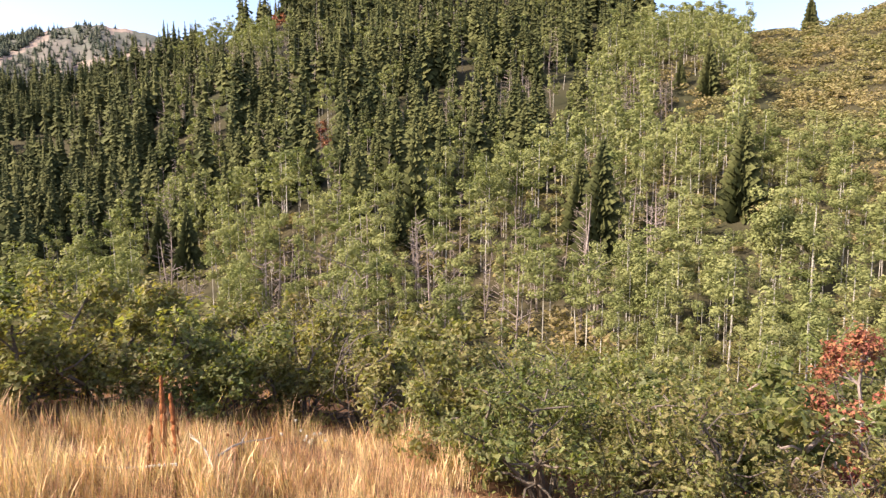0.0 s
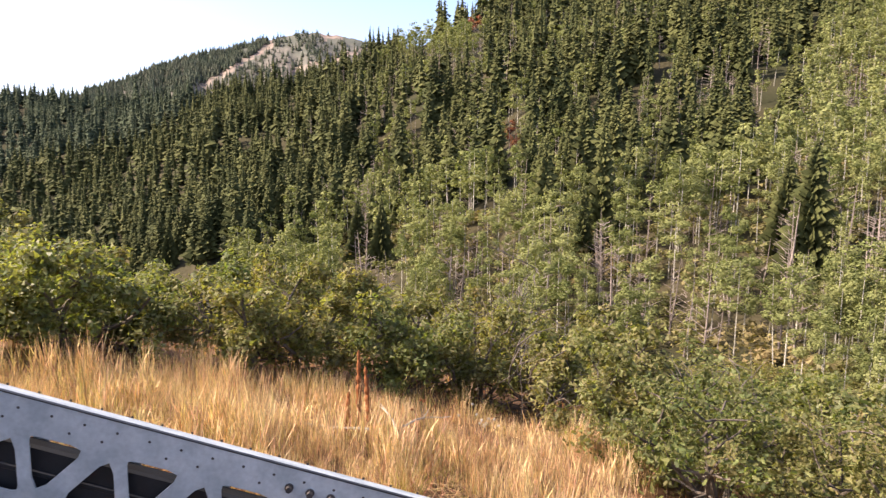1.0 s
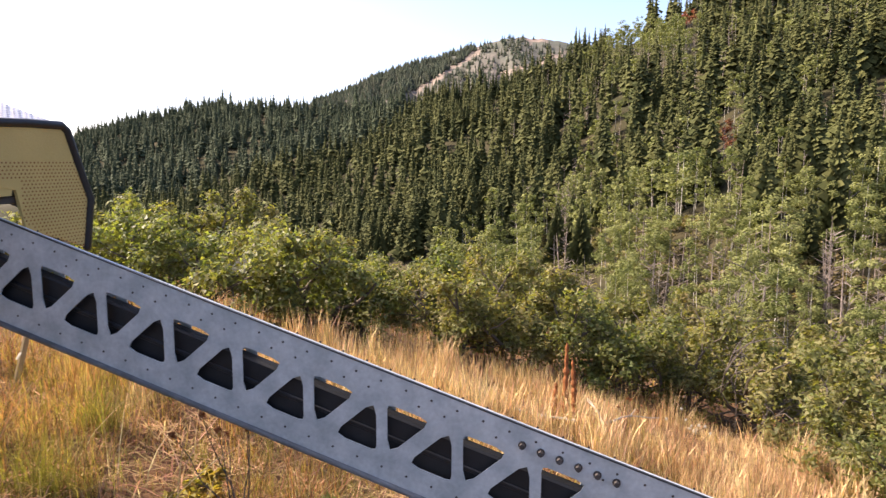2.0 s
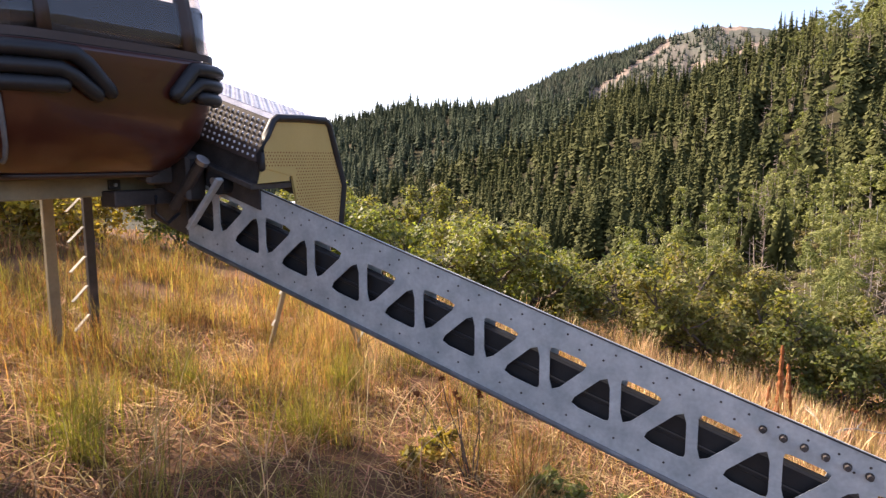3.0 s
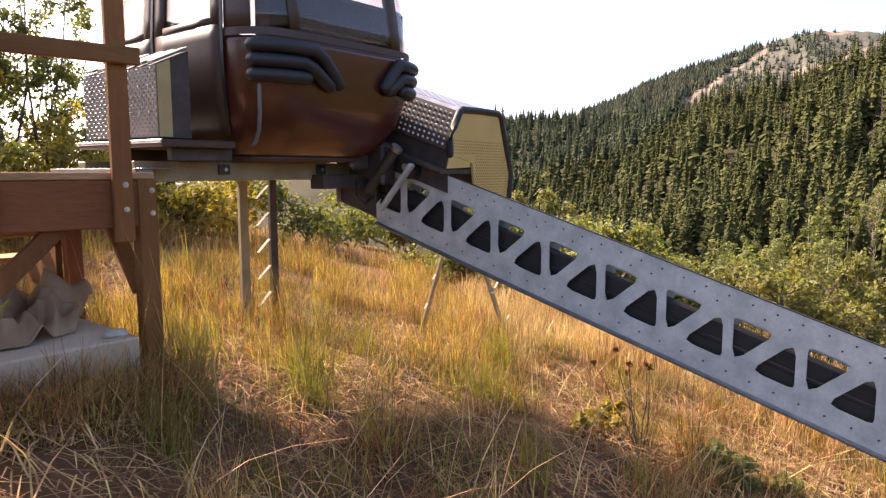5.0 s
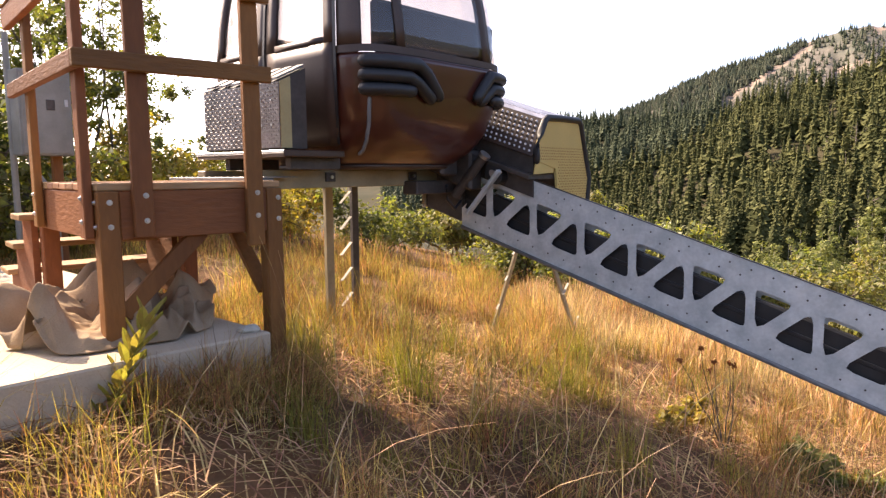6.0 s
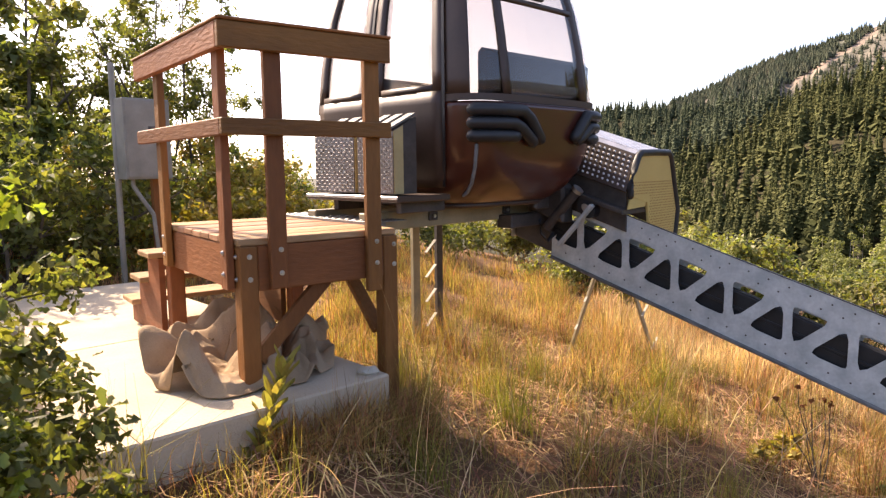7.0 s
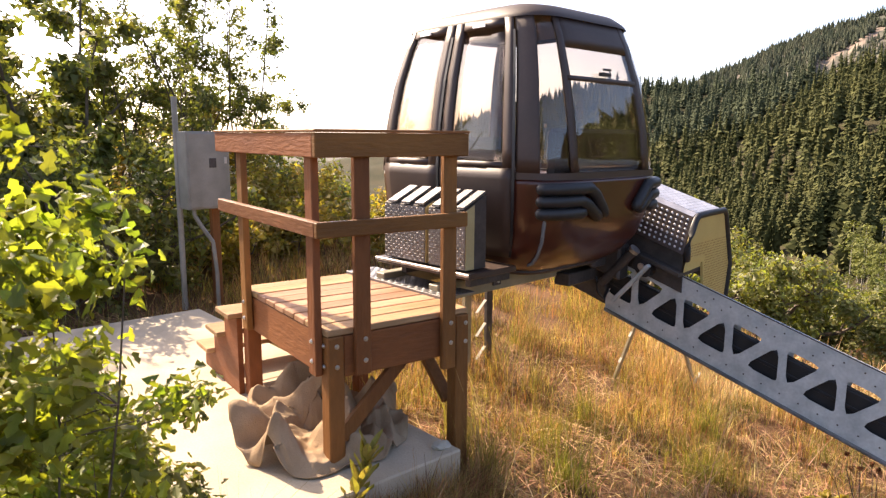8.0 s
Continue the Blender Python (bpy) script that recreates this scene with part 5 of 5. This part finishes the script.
TOP_E = [-13, -13.5, -14.2, -14.5, -13.0, -10.8, -10.0, -8.8, -7.2, -6.6, -7.2, -3.0, -3.0, -2.2, -1.6, -0.6, 0.5]


def build_scrub():
    g = np.random.default_rng(14)
    labels = {0: ("green scrub oak shrub with crooked grey stems", M_OAK), 1: ("yellow-green scrub oak shrub turning in autumn", M_LIME), 2: ("dull olive scrub oak shrub with crooked grey stems", M_OLIVE)}
    rows = [(b, g.uniform(8.6, 9.8), 0) for b in (-13, -18, -23, -28, -33)] + [(b, g.uniform(10.5, 13.0), 0) for b in np.arange(-50, 50, 6.6)] + [(b, g.uniform(14.5, 19), 1) for b in np.arange(-55, 53, 5.6)]
    for i, (b, r, row) in enumerate(rows):
        b = b + g.uniform(-1.5, 1.5)
        if row == 0 and -43 < b < -34:
            continue
        x, y = EYE[0] + r * math.cos(radians(b)), EYE[1] + r * math.sin(radians(b))
        z = float(height(x, y))
        top = 1.0 + r * math.tan(radians(np.interp(b, TOP_B, TOP_E) + g.uniform(-1.0, 0.6) + 0.3 * row))
        tall = max(1.2, top - z)
        kind = 1 if g.random() < (0.35 if b > 28 else 0.10) else 2 if g.random() < 0.5 else 0
        label, mat = labels[kind]
        close = r < 10
        shrub("scrub_oak", label, (x, y, z), g.uniform(1.15, 1.6), tall, 200 + i, mat, (2900 if close else 7000) if row == 0 else 5200, (0.07 if close else 0.06) if row == 0 else 0.085, group="scrub oaks along the ravine", stems=5, low=0.16, detailed=close)
    # the red one with its pale trunk, and dead brushwood
    x, y = EYE[0] + 14.3 * math.cos(radians(-38)), EYE[1] + 14.3 * math.sin(radians(-38))
    shrub("red_shrub", "rust-red autumn shrub with a pale leaning trunk", (x, y, float(height(x, y))), 1.5, 3.0, 311, M_RED, 9500, 0.065, group="", stems=3, low=0.05, bark=M_TWIG)
    x, y = EYE[0] + 11.0 * math.cos(radians(-31)), EYE[1] + 11.0 * math.sin(radians(-31))
    shrub("scrub_oak", "dark green scrub oak with a thick pale trunk", (x, y, float(height(x, y))), 1.7, 2.7, 312, M_OAK, 3400, 0.10, group="scrub oaks along the ravine", stems=3, low=0.3, bark=M_TWIG)
    # one tall yellowing oak that stands clear of the rest
    x, y = EYE[0] + 11.5 * math.cos(radians(34.3)), EYE[1] + 11.5 * math.sin(radians(34.3))
    z = float(height(x, y))
    shrub("scrub_oak", "tall sunlit yellow-green scrub oak rising above the thicket", (x, y, z), 1.15, 1.0 - 11.5 * math.tan(radians(1.9)) - z, 313, M_LIME, 7000, 0.065, group="scrub oaks along the ravine", stems=5, low=0.2)
    for i, (b, r, tall) in enumerate(((-4, 12.0, 2.6), (3, 13, 3.0), (-24, 13, 2.4), (-40, 15.5, 4.2), (-30, 10.2, 1.7), (-13, 12, 2.2))):
        q = np.random.default_rng(400 + i)
        x, y = EYE[0] + r * math.cos(radians(b)), EYE[1] + r * math.sin(radians(b))
        s = thing("dead_bush", "bare grey tangle of dead branches", "shrub", pose(x, y, float(height(x, y)) - 0.1), "dead bushes in the scrub")
        wood = []
        for k in range(5):
            a = q.uniform(0, 6.28)
            w, path = limb((0, 0, 0), (math.cos(a) * 0.6, math.sin(a) * 0.6, 1), tall * q.uniform(0.6, 1), 0.02, q, 0.6, 6, 0.0)
            wood.append(w)
            for _ in range(8):
                j = q.integers(1, len(path))
                w2, p2 = limb(path[j], q.normal(size=3) + [0, 0, 0.3], tall * q.uniform(0.2, 0.5), 0.010, q, 0.7, 4, 0.0)
                wood.append(w2)
                for _ in range(2):
                    wood.append(limb(p2[q.integers(1, 4)], q.normal(size=3) + [0, 0, 0.2], tall * 0.2, 0.008, q, 0.5, 3, 0)[0])
        tagged(part("branchwork", soup("branchwork", np.concatenate(wood), M_DEAD), None, s), kind="stuff")


build_scrub()


def build_left_side():
    """Shrubs and small trees round the pad and behind the platform."""
    shrub("oak_sapling", "sunlit yellow-green oak sapling with large lobed leaves", (-1.44, -1.36, -0.47), 0.58, 2.85, 517, M_BRIGHT, 14500, 0.047, group="", stems=8, low=0.03, detailed=True, spray=26, clump=0.21, slim=0.10, reach=0.10)
    shrub("oak_sapling", "dense dark green oak sapling beside the concrete pad", (-1.22, -0.12, -0.25), 0.60, 1.30, 502, M_OAK, 6500, 0.048, group="", stems=7, low=0.02, detailed=True, spray=12, clump=0.24, slim=0.35, reach=0.25)
    shrub("oak_sapling", "low dark green oak sapling in the grass beside the pad", (-1.36, -0.88, -0.37), 0.56, 1.35, 504, M_OAK, 9000, 0.048, group="", stems=7, low=0.0, detailed=True, spray=12, clump=0.24, slim=0.35, reach=0.25)
    shrub("oak_sapling", "yellow-green oak sapling at the pad's far corner", (-1.85, 1.3, -0.2), 0.7, 2.3, 503, M_LIME, 2200, 0.10, group="", stems=6, low=0.05, detailed=True, spray=12, slim=0.3, reach=0.2)
    spots = ((-0.6, 5.0, 1.0, 2.1, 0), (-0.1, 5.9, 1.1, 2.6, 0), (0.7, 6.4, 1.2, 2.4, 0), (-2.0, 5.0, 1.1, 1.9, 0), (-1.2, 6.9, 1.3, 3.0, 0), (-1.6, 9.6, 1.8, 5.4, 0), (-2.9, 8.9, 1.8, 5.8, 0), (-0.6, 10.8, 1.6, 5.2, 0), (-4.0, 7.5, 1.8, 5.0, 0), (0.5, 11.2, 1.5, 4.2, 0), (1.6, 6.8, 1.0, 1.35, 1), (2.2, 7.6, 1.1, 1.5, 1), (2.6, 6.6, 0.9, 0.95, 1),
             (3.4, 7.8, 1.1, 1.5, 1), (4.3, 7.2, 1.0, 1.2, 1), (1.0, 8.4, 1.2, 2.1, 1), (2.0, 9.4, 1.3, 2.2, 1), (3.2, 9.6, 1.3, 1.8, 0), (4.6, 9.4, 1.3, 1.5, 0), (5.8, 8.8, 1.3, 1.3, 1), (7.0, 7.6, 1.3, 1.4, 0), (-1.1, 8.2, 1.5, 4.6, 0), (-0.2, 8.4, 1.3, 4.0, 0), (-2.2, 6.9, 1.5, 4.2, 0))
    for i, (x, y, w, t, k) in enumerate(spots):
        label, mat = (("golden yellow autumn shrub behind the platform", M_OAKY), ("dark green oak thicket behind the platform", M_OAK))[1 - k]
        shrub("thicket_shrub", label, (x, y, float(height(x, y))), w, t, 520 + i, mat, 3200 if t < 3 else 6000, 0.07 if t < 3 else 0.105, group="shrubs behind the platform", stems=5, low=0.04, slim=0.5)
    for i, (x, y, t) in enumerate(((1.9, 9.2, 4.4), (2.4, 9.9, 4.0), (1.3, 9.6, 5.0), (1.6, 8.7, 3.8), (0.7, 10.0, 5.4), (3.1, 9.6, 3.6), (2.7, 9.2, 5.2), (2.2, 9.6, 5.4), (2.9, 10.4, 5.0))):
        shrub("slender_tree", "slender sparse-leaved tree against the bright sky", (x, y, float(height(x, y))), 1.0, t, 560 + i, M_OAK, 2000, 0.06, "tree", "slender trees behind the platform", stems=3, low=0.30, clump=0.2, slim=0.22, reach=0.13, spray=16)
    pipe = thing("loose_pipe", "grey-green plastic pipe lying beside the pad", "pipe")
    part("tube", rod((-1.35, 2.35, 0.10), (-0.75, 2.0, 0.055), 0.05, 16), M_GREY, pipe)


build_left_side()


# ---- stalks and weeds ----
def build_weeds():
    g = np.random.default_rng(8)
    for i, (x, y, h, lean) in enumerate(((8.64, -2.0, 1.25, 0.02), (8.80, -2.12, 1.05, 0.10), (8.30, -1.92, 0.75, -0.05))):
        z = float(height(x, y))
        m = thing("mullein_stalk", "tall rust-brown dried mullein flower stalk", "plant", pose(x, y, z, 0, 0, 60 * i), "dried mullein stalks")
        n = 22
        path = [(lean * t, 0, h * t - 0.22) for t in np.linspace(0, 1, n)]
        rad = [0.018 if t < 0.3 else 0.046 * (1.05 - t) ** 0.4 * (1 + 0.35 * math.sin(k * 2.6)) for k, t in enumerate(np.linspace(0, 1, n))]
        part("spike", soup("spike", tube(path, rad, 8), M_MULLEIN), None, m)
    for i, (x, y, a, L) in enumerate(((8.1, -2.25, 1.2, 1.0), (8.5, -2.5, -0.6, 0.8), (8.0, -2.6, 0.3, 0.7))):
        z = float(height(x, y)) + 0.22
        br = thing("fallen_branch", "bleached dead branch lying in the straw grass", "branch", pose(x, y, z), "fallen branches")
        q, p = limb((0, 0, 0), (math.cos(a), math.sin(a), 0.12), L, 0.016, g, 0.25, 6, 0.0)
        part("bough", soup("bough", q, M_PALE), None, br)
        part("twig", soup("twig", limb(p[3], (math.cos(a + 0.7), math.sin(a + 0.7), 0.2), L * 0.4, 0.008, g, 0.3, 4, 0.0)[0], M_PALE), None, br)
    for i, (x, y, h) in enumerate(((9.3, -2.75, 0.62), (3.62, -1.28, 0.85), (9.7, -3.3, 0.5), (9.5, -3.5, 0.42))):
        z = float(height(x, y))
        w = thing("seed_head_weed", "dried brown weed with clustered seed heads", "plant", pose(x, y, z), "dried weeds in the grass")
        for k in range(6):
            a = g.uniform(0, 6.28)
            q, p = limb((0, 0, -0.05), (math.cos(a) * 0.3, math.sin(a) * 0.3, 1), h * g.uniform(0.7, 1.0), 0.006, g, 0.25, 5, 0.02)
            stem = part("stem", soup("stem", q, M_BARK), None, w)
            part("seed_head", soup("seed_head", leaf_cloud(30, g, 0.02, p[-1:], 0.022, 1, 0.0), M_PALE if i in (2, 3) else M_MULLEIN), None, stem)
    for x, y, w, t, k in ((3.95, -1.75, 0.30, 0.42, 0), (4.3, -1.95, 0.22, 0.34, 0), (3.55, -0.95, 0.20, 0.40, 1)):
        shrub("low_shrub", ("small dark green leafy shrub in the dry grass", "small yellowing leafy weed in the dry grass")[k], (x, y, float(height(x, y))), w, t, int(600 + x * 10), M_OAKY if k else M_OAK, 700, 0.045, group="low shrubs in the grass", stems=5, low=0.02, spray=6, slim=0.4)
    # leafy weed at the pad's corner
    w = thing("leafy_weed", "pale green leafy weed leaning at the concrete pad's edge", "plant", pose(-0.10, -0.36, -0.24))
    stem, path = limb((0, 0, 0), (0.75, 0.3, 1.0), 0.50, 0.009, g, 0.15, 6, 0.02)
    part("stem", soup("stem", stem, M_GREEN), None, w)
    for k in range(24):
        t = k / 23
        p = path[min(5, int(t * 6))] * (1 - (t * 6) % 1) + path[min(6, int(t * 6) + 1)] * ((t * 6) % 1)
        a = k * 2.4
        L = 0.14 * (1 - 0.45 * t) + 0.04
        d = np.array([0.6 * math.cos(a) + 0.3, 0.6 * math.sin(a) + 0.1, 0.7 + 0.6 * t])
        s = np.array([-math.sin(a), math.cos(a), 0]) * L * 0.20
        quads = []
        ts = np.linspace(0, 1, 5)
        wd = np.array([0.15, 0.9, 1.0, 0.65, 0.02])
        for j in range(4):
            A, B = p + d * L * ts[j] - [0, 0, 0.25 * L * ts[j] ** 2], p + d * L * ts[j + 1] - [0, 0, 0.25 * L * ts[j + 1] ** 2]
            up = np.array([0, 0, 0.02])
            quads += [[A, B, B + s * wd[j + 1] + up, A + s * wd[j] + up], [A, A - s * wd[j] + up, B - s * wd[j + 1] + up, B]]
        part("leaf", soup("leaf", np.array(quads), M_GREEN), None, w)


build_weeds()


# ---- grass ----
def in_pad(x, y):
    c, s = math.cos(radians(6)), math.sin(radians(6))
    u, v = x * c + y * s, -x * s + y * c
    return (u > np.where(v < 1.5, -0.78, -1.12)) & (u < np.where(v < 1.5, 0.76, 0.88)) & (v > -0.30) & (v < 3.95)


PLUME = (0.45, 0.35, 1.0, 0.08)


def blades(roots, heights, width, g, lean=0.35, segs=3, profile=None):
    """Curved tapered grass blades as quads."""
    n = len(roots)
    a = g.uniform(0, 6.28, n)
    d = np.stack([np.cos(a), np.sin(a), np.zeros(n)], -1)
    side = np.stack([-np.sin(a + 0.8), np.cos(a + 0.8), np.zeros(n)], -1) * (width * g.uniform(0.6, 1.4, n))[:, None]
    bend = np.abs(g.normal(size=n)) * lean + 0.05
    rows = []
    for t, w in zip(np.linspace(0, 1, segs + 1), profile or np.linspace(1, 0.12, segs + 1)):
        p = roots + d * (heights * bend * t ** 1.8)[:, None] + np.stack([np.zeros(n), np.zeros(n), heights * t * (1 - 0.35 * bend * t)], -1)
        rows.append((p - side * w * 0.5, p + side * w * 0.5))
    out = [np.stack([rows[k][0], rows[k][1], rows[k + 1][1], rows[k + 1][0]], 1) for k in range(segs)]
    return np.concatenate(out).astype(np.float32)


def tufts(n, per, b0, b1, r0, r1, tall, width, g, spread=0.10, lean=0.45, keep=None, segs=2, profile=None):
    b = np.radians(g.uniform(b0, b1, n))
    r = np.sqrt(g.uniform(r0 ** 2, r1 ** 2, n))
    x, y = EYE[0] + r * np.cos(b), EYE[1] + r * np.sin(b)
    ok = ~in_pad(x, y)
    if keep is not None:
        ok &= keep(x, y)
    x, y = x[ok], y[ok]
    m = len(x)
    swell = np.sin(x * 2.9 + 0.7 * np.sin(y * 2.1)) * np.sin(y * 3.3 + x * 0.8) + 0.5 * np.sin(x * 6.1 + 2) * np.sin(y * 5.3)
    hh = tall * g.uniform(0.5, 1.15, m) * (0.72 + 0.62 * smoothstep(-0.7, 1.0, swell))
    X = np.repeat(x, per) + g.normal(size=m * per) * spread
    Y = np.repeat(y, per) + g.normal(size=m * per) * spread
    H = np.repeat(hh, per) * g.uniform(0.5, 1.1, m * per)
    ok = ~in_pad(X, Y)
    X, Y, H = X[ok], Y[ok], H[ok]
    return blades(np.stack([X, Y, height(X, Y) - 0.03], -1), H, width, g, lean, segs, profile)


def patchy(x, y, k=0.9, cut=0.1, shift=0.0):
    return np.sin(x * 1.7 * k + shift) * np.sin(y * 1.3 * k + 1 + shift) + 0.5 * np.sin(x * 3.1 * k - y * 2.3 * k + shift) > cut


def build_grass():
    g = np.random.default_rng(77)
    dry = [tufts(1900, 15, -40, 120, 0.5, 5.6, 0.22, 0.005, g, 0.05, 0.85, lambda x, y: patchy(x, y, 2.6, -0.35), 2),
           tufts(230, 70, -40, 120, 0.9, 6.5, 0.50, 0.0055, g, 0.06, 0.45, lambda x, y: patchy(x, y, 1.6, -0.15, 0.7), 3),
           tufts(1250, 16, -50, 80, 5.0, 8.5, 0.38, 0.007, g, 0.07, 0.35, lambda x, y: patchy(x, y, 1.9, -0.2, 1.0)),
           tufts(900, 10, -60, 100, 9.5, 15, 0.5, 0.014, g, 0.2, 0.4),
           tufts(2300, 14, 45, 92, 4.6, 12.5, 0.42, 0.008, g, 0.08, 0.4, lambda x, y: patchy(x, y, 1.3, -0.25, 0.3)),
           tufts(500, 12, 110, 320, 0.5, 8, 0.34, 0.012, g, 0.14, 0.7)]
    n = 210
    s = g.uniform(0.02, 0.95, n)
    x, y = s * math.cos(radians(6)) + 0.03, s * math.sin(radians(6)) - 0.32
    x, y = np.repeat(x, 18) + g.normal(size=n * 18) * 0.05, np.repeat(y, 18) - np.abs(g.normal(size=n * 18)) * 0.09
    ok = ~in_pad(x, y)
    x, y = x[ok], y[ok]
    dry.append(blades(np.stack([x, y, height(x, y) - 0.03], -1), g.uniform(0.10, 0.32, len(x)) * (1 + 0.25 * smoothstep(0.1, 0.6, x)), 0.0055, g, 0.6))
    # spiky pale clumps with plumed tips on the far edge of the slope
    pale = [tufts(1500, 26, -11, 50, 6.4, 10.4, 0.50, 0.0055, g, 0.06, 0.16, lambda x, y: patchy(x, y, 1.4, -0.4, 0.5)),
            tufts(430, 34, -12, 48, 5.6, 9.8, 0.62, 0.0095, g, 0.07, 0.15, lambda x, y: patchy(x, y, 1.1, -0.2, 1.5), 3, PLUME),
            tufts(260, 16, -46, -33, 8.5, 13, 0.62, 0.010, g, 0.12, 0.35, None, 3, PLUME)]
    tagged(new("tall_straw", soup("tall_straw", np.concatenate([p.reshape(-1, 4, 3) for p in pale]), M_STRAW)), "tall pale straw grass with feathery tips on the slope's edge", "grass", kind="stuff")
    ob = new("dry_grass", soup("dry_grass", np.concatenate(dry), M_GRASS))
    tagged(ob, "golden dry grass in tufts on the slope", "grass", kind="stuff")
    green = [tufts(700, 22, -60, 110, 0.8, 6.5, 0.34, 0.0055, g, 0.07, 0.5, lambda x, y: patchy(x, y, 1.5, 0.30)),
             tufts(60, 70, -30, 110, 1.2, 6.5, 0.55, 0.006, g, 0.07, 0.45),
             tufts(1300, 16, 0, 100, 4, 11, 0.42, 0.008, g, 0.10, 0.35, lambda x, y: patchy(x, y, 1.1, 0.15, 2.0))]
    for x, y, n, h in ((1.06, -0.10, 240, 0.62), (1.0, 0.12, 160, 0.55), (1.75, -0.15, 170, 0.62), (2.0, 0.35, 110, 0.5), (2.9, 0.75, 130, 0.55), (3.1, -0.35, 140, 0.5), (0.72, -0.62, 130, 0.45), (2.35, -1.35, 110, 0.5), (3.9, 0.2, 120, 0.55)):
        X, Y = x + g.normal(size=n) * 0.07, y + g.normal(size=n) * 0.07
        ok = ~in_pad(X, Y)
        X, Y = X[ok], Y[ok]
        green.append(blades(np.stack([X, Y, height(X, Y) - 0.03], -1), h * g.uniform(0.5, 1.1, len(X)), 0.006, g, 0.5, 2))
    tagged(new("green_grass", soup("green_grass", np.concatenate(green), M_GREEN)), "patches of green grass among the dry tufts", "grass", kind="stuff")
    # flattened straw
    n = 26000
    b, r = np.radians(g.uniform(-40, 105, n)), np.sqrt(g.uniform(0.4, 72, n))
    x, y = EYE[0] + r * np.cos(b), EYE[1] + r * np.sin(b)
    ok = ~in_pad(x, y)
    x, y = x[ok], y[ok]
    n = len(x)
    a, L = g.uniform(0, 6.28, n), g.uniform(0.10, 0.42, n)
    x2, y2 = x + np.cos(a) * L, y + np.sin(a) * L
    p, q = np.stack([x, y, height(x, y) + g.uniform(0.005, 0.07, n)], -1), np.stack([x2, y2, height(x2, y2) + g.uniform(0.005, 0.09, n)], -1)
    s = np.stack([-np.sin(a), np.cos(a), np.zeros(n)], -1) * 0.0036
    mid = (p + q) / 2 + [0, 0, 0.03]
    polys = np.concatenate([np.stack([p - s, p + s, mid + s, mid - s], 1), np.stack([mid - s, mid + s, q + s * 0.4, q - s * 0.4], 1)])
    # long pale arching stalks
    n = 420
    b, r = np.radians(g.uniform(-10, 95, n)), np.sqrt(g.uniform(1.2, 22, n))
    x, y = EYE[0] + r * np.cos(b), EYE[1] + r * np.sin(b)
    ok = ~in_pad(x, y)
    x, y = x[ok], y[ok]
    long = blades(np.stack([x, y, height(x, y)], -1), g.uniform(0.35, 0.95, len(x)), 0.007, g, 1.0, 5)
    tagged(new("arching_stalks", soup("arching_stalks", long, M_STRAW)), "long pale grass stalks arching over the litter", "grass", kind="stuff")
    tagged(new("fallen_straw", soup("fallen_straw", polys, M_LITTER)), "pale flattened straw between the tufts", "grass", kind="stuff")


build_grass()
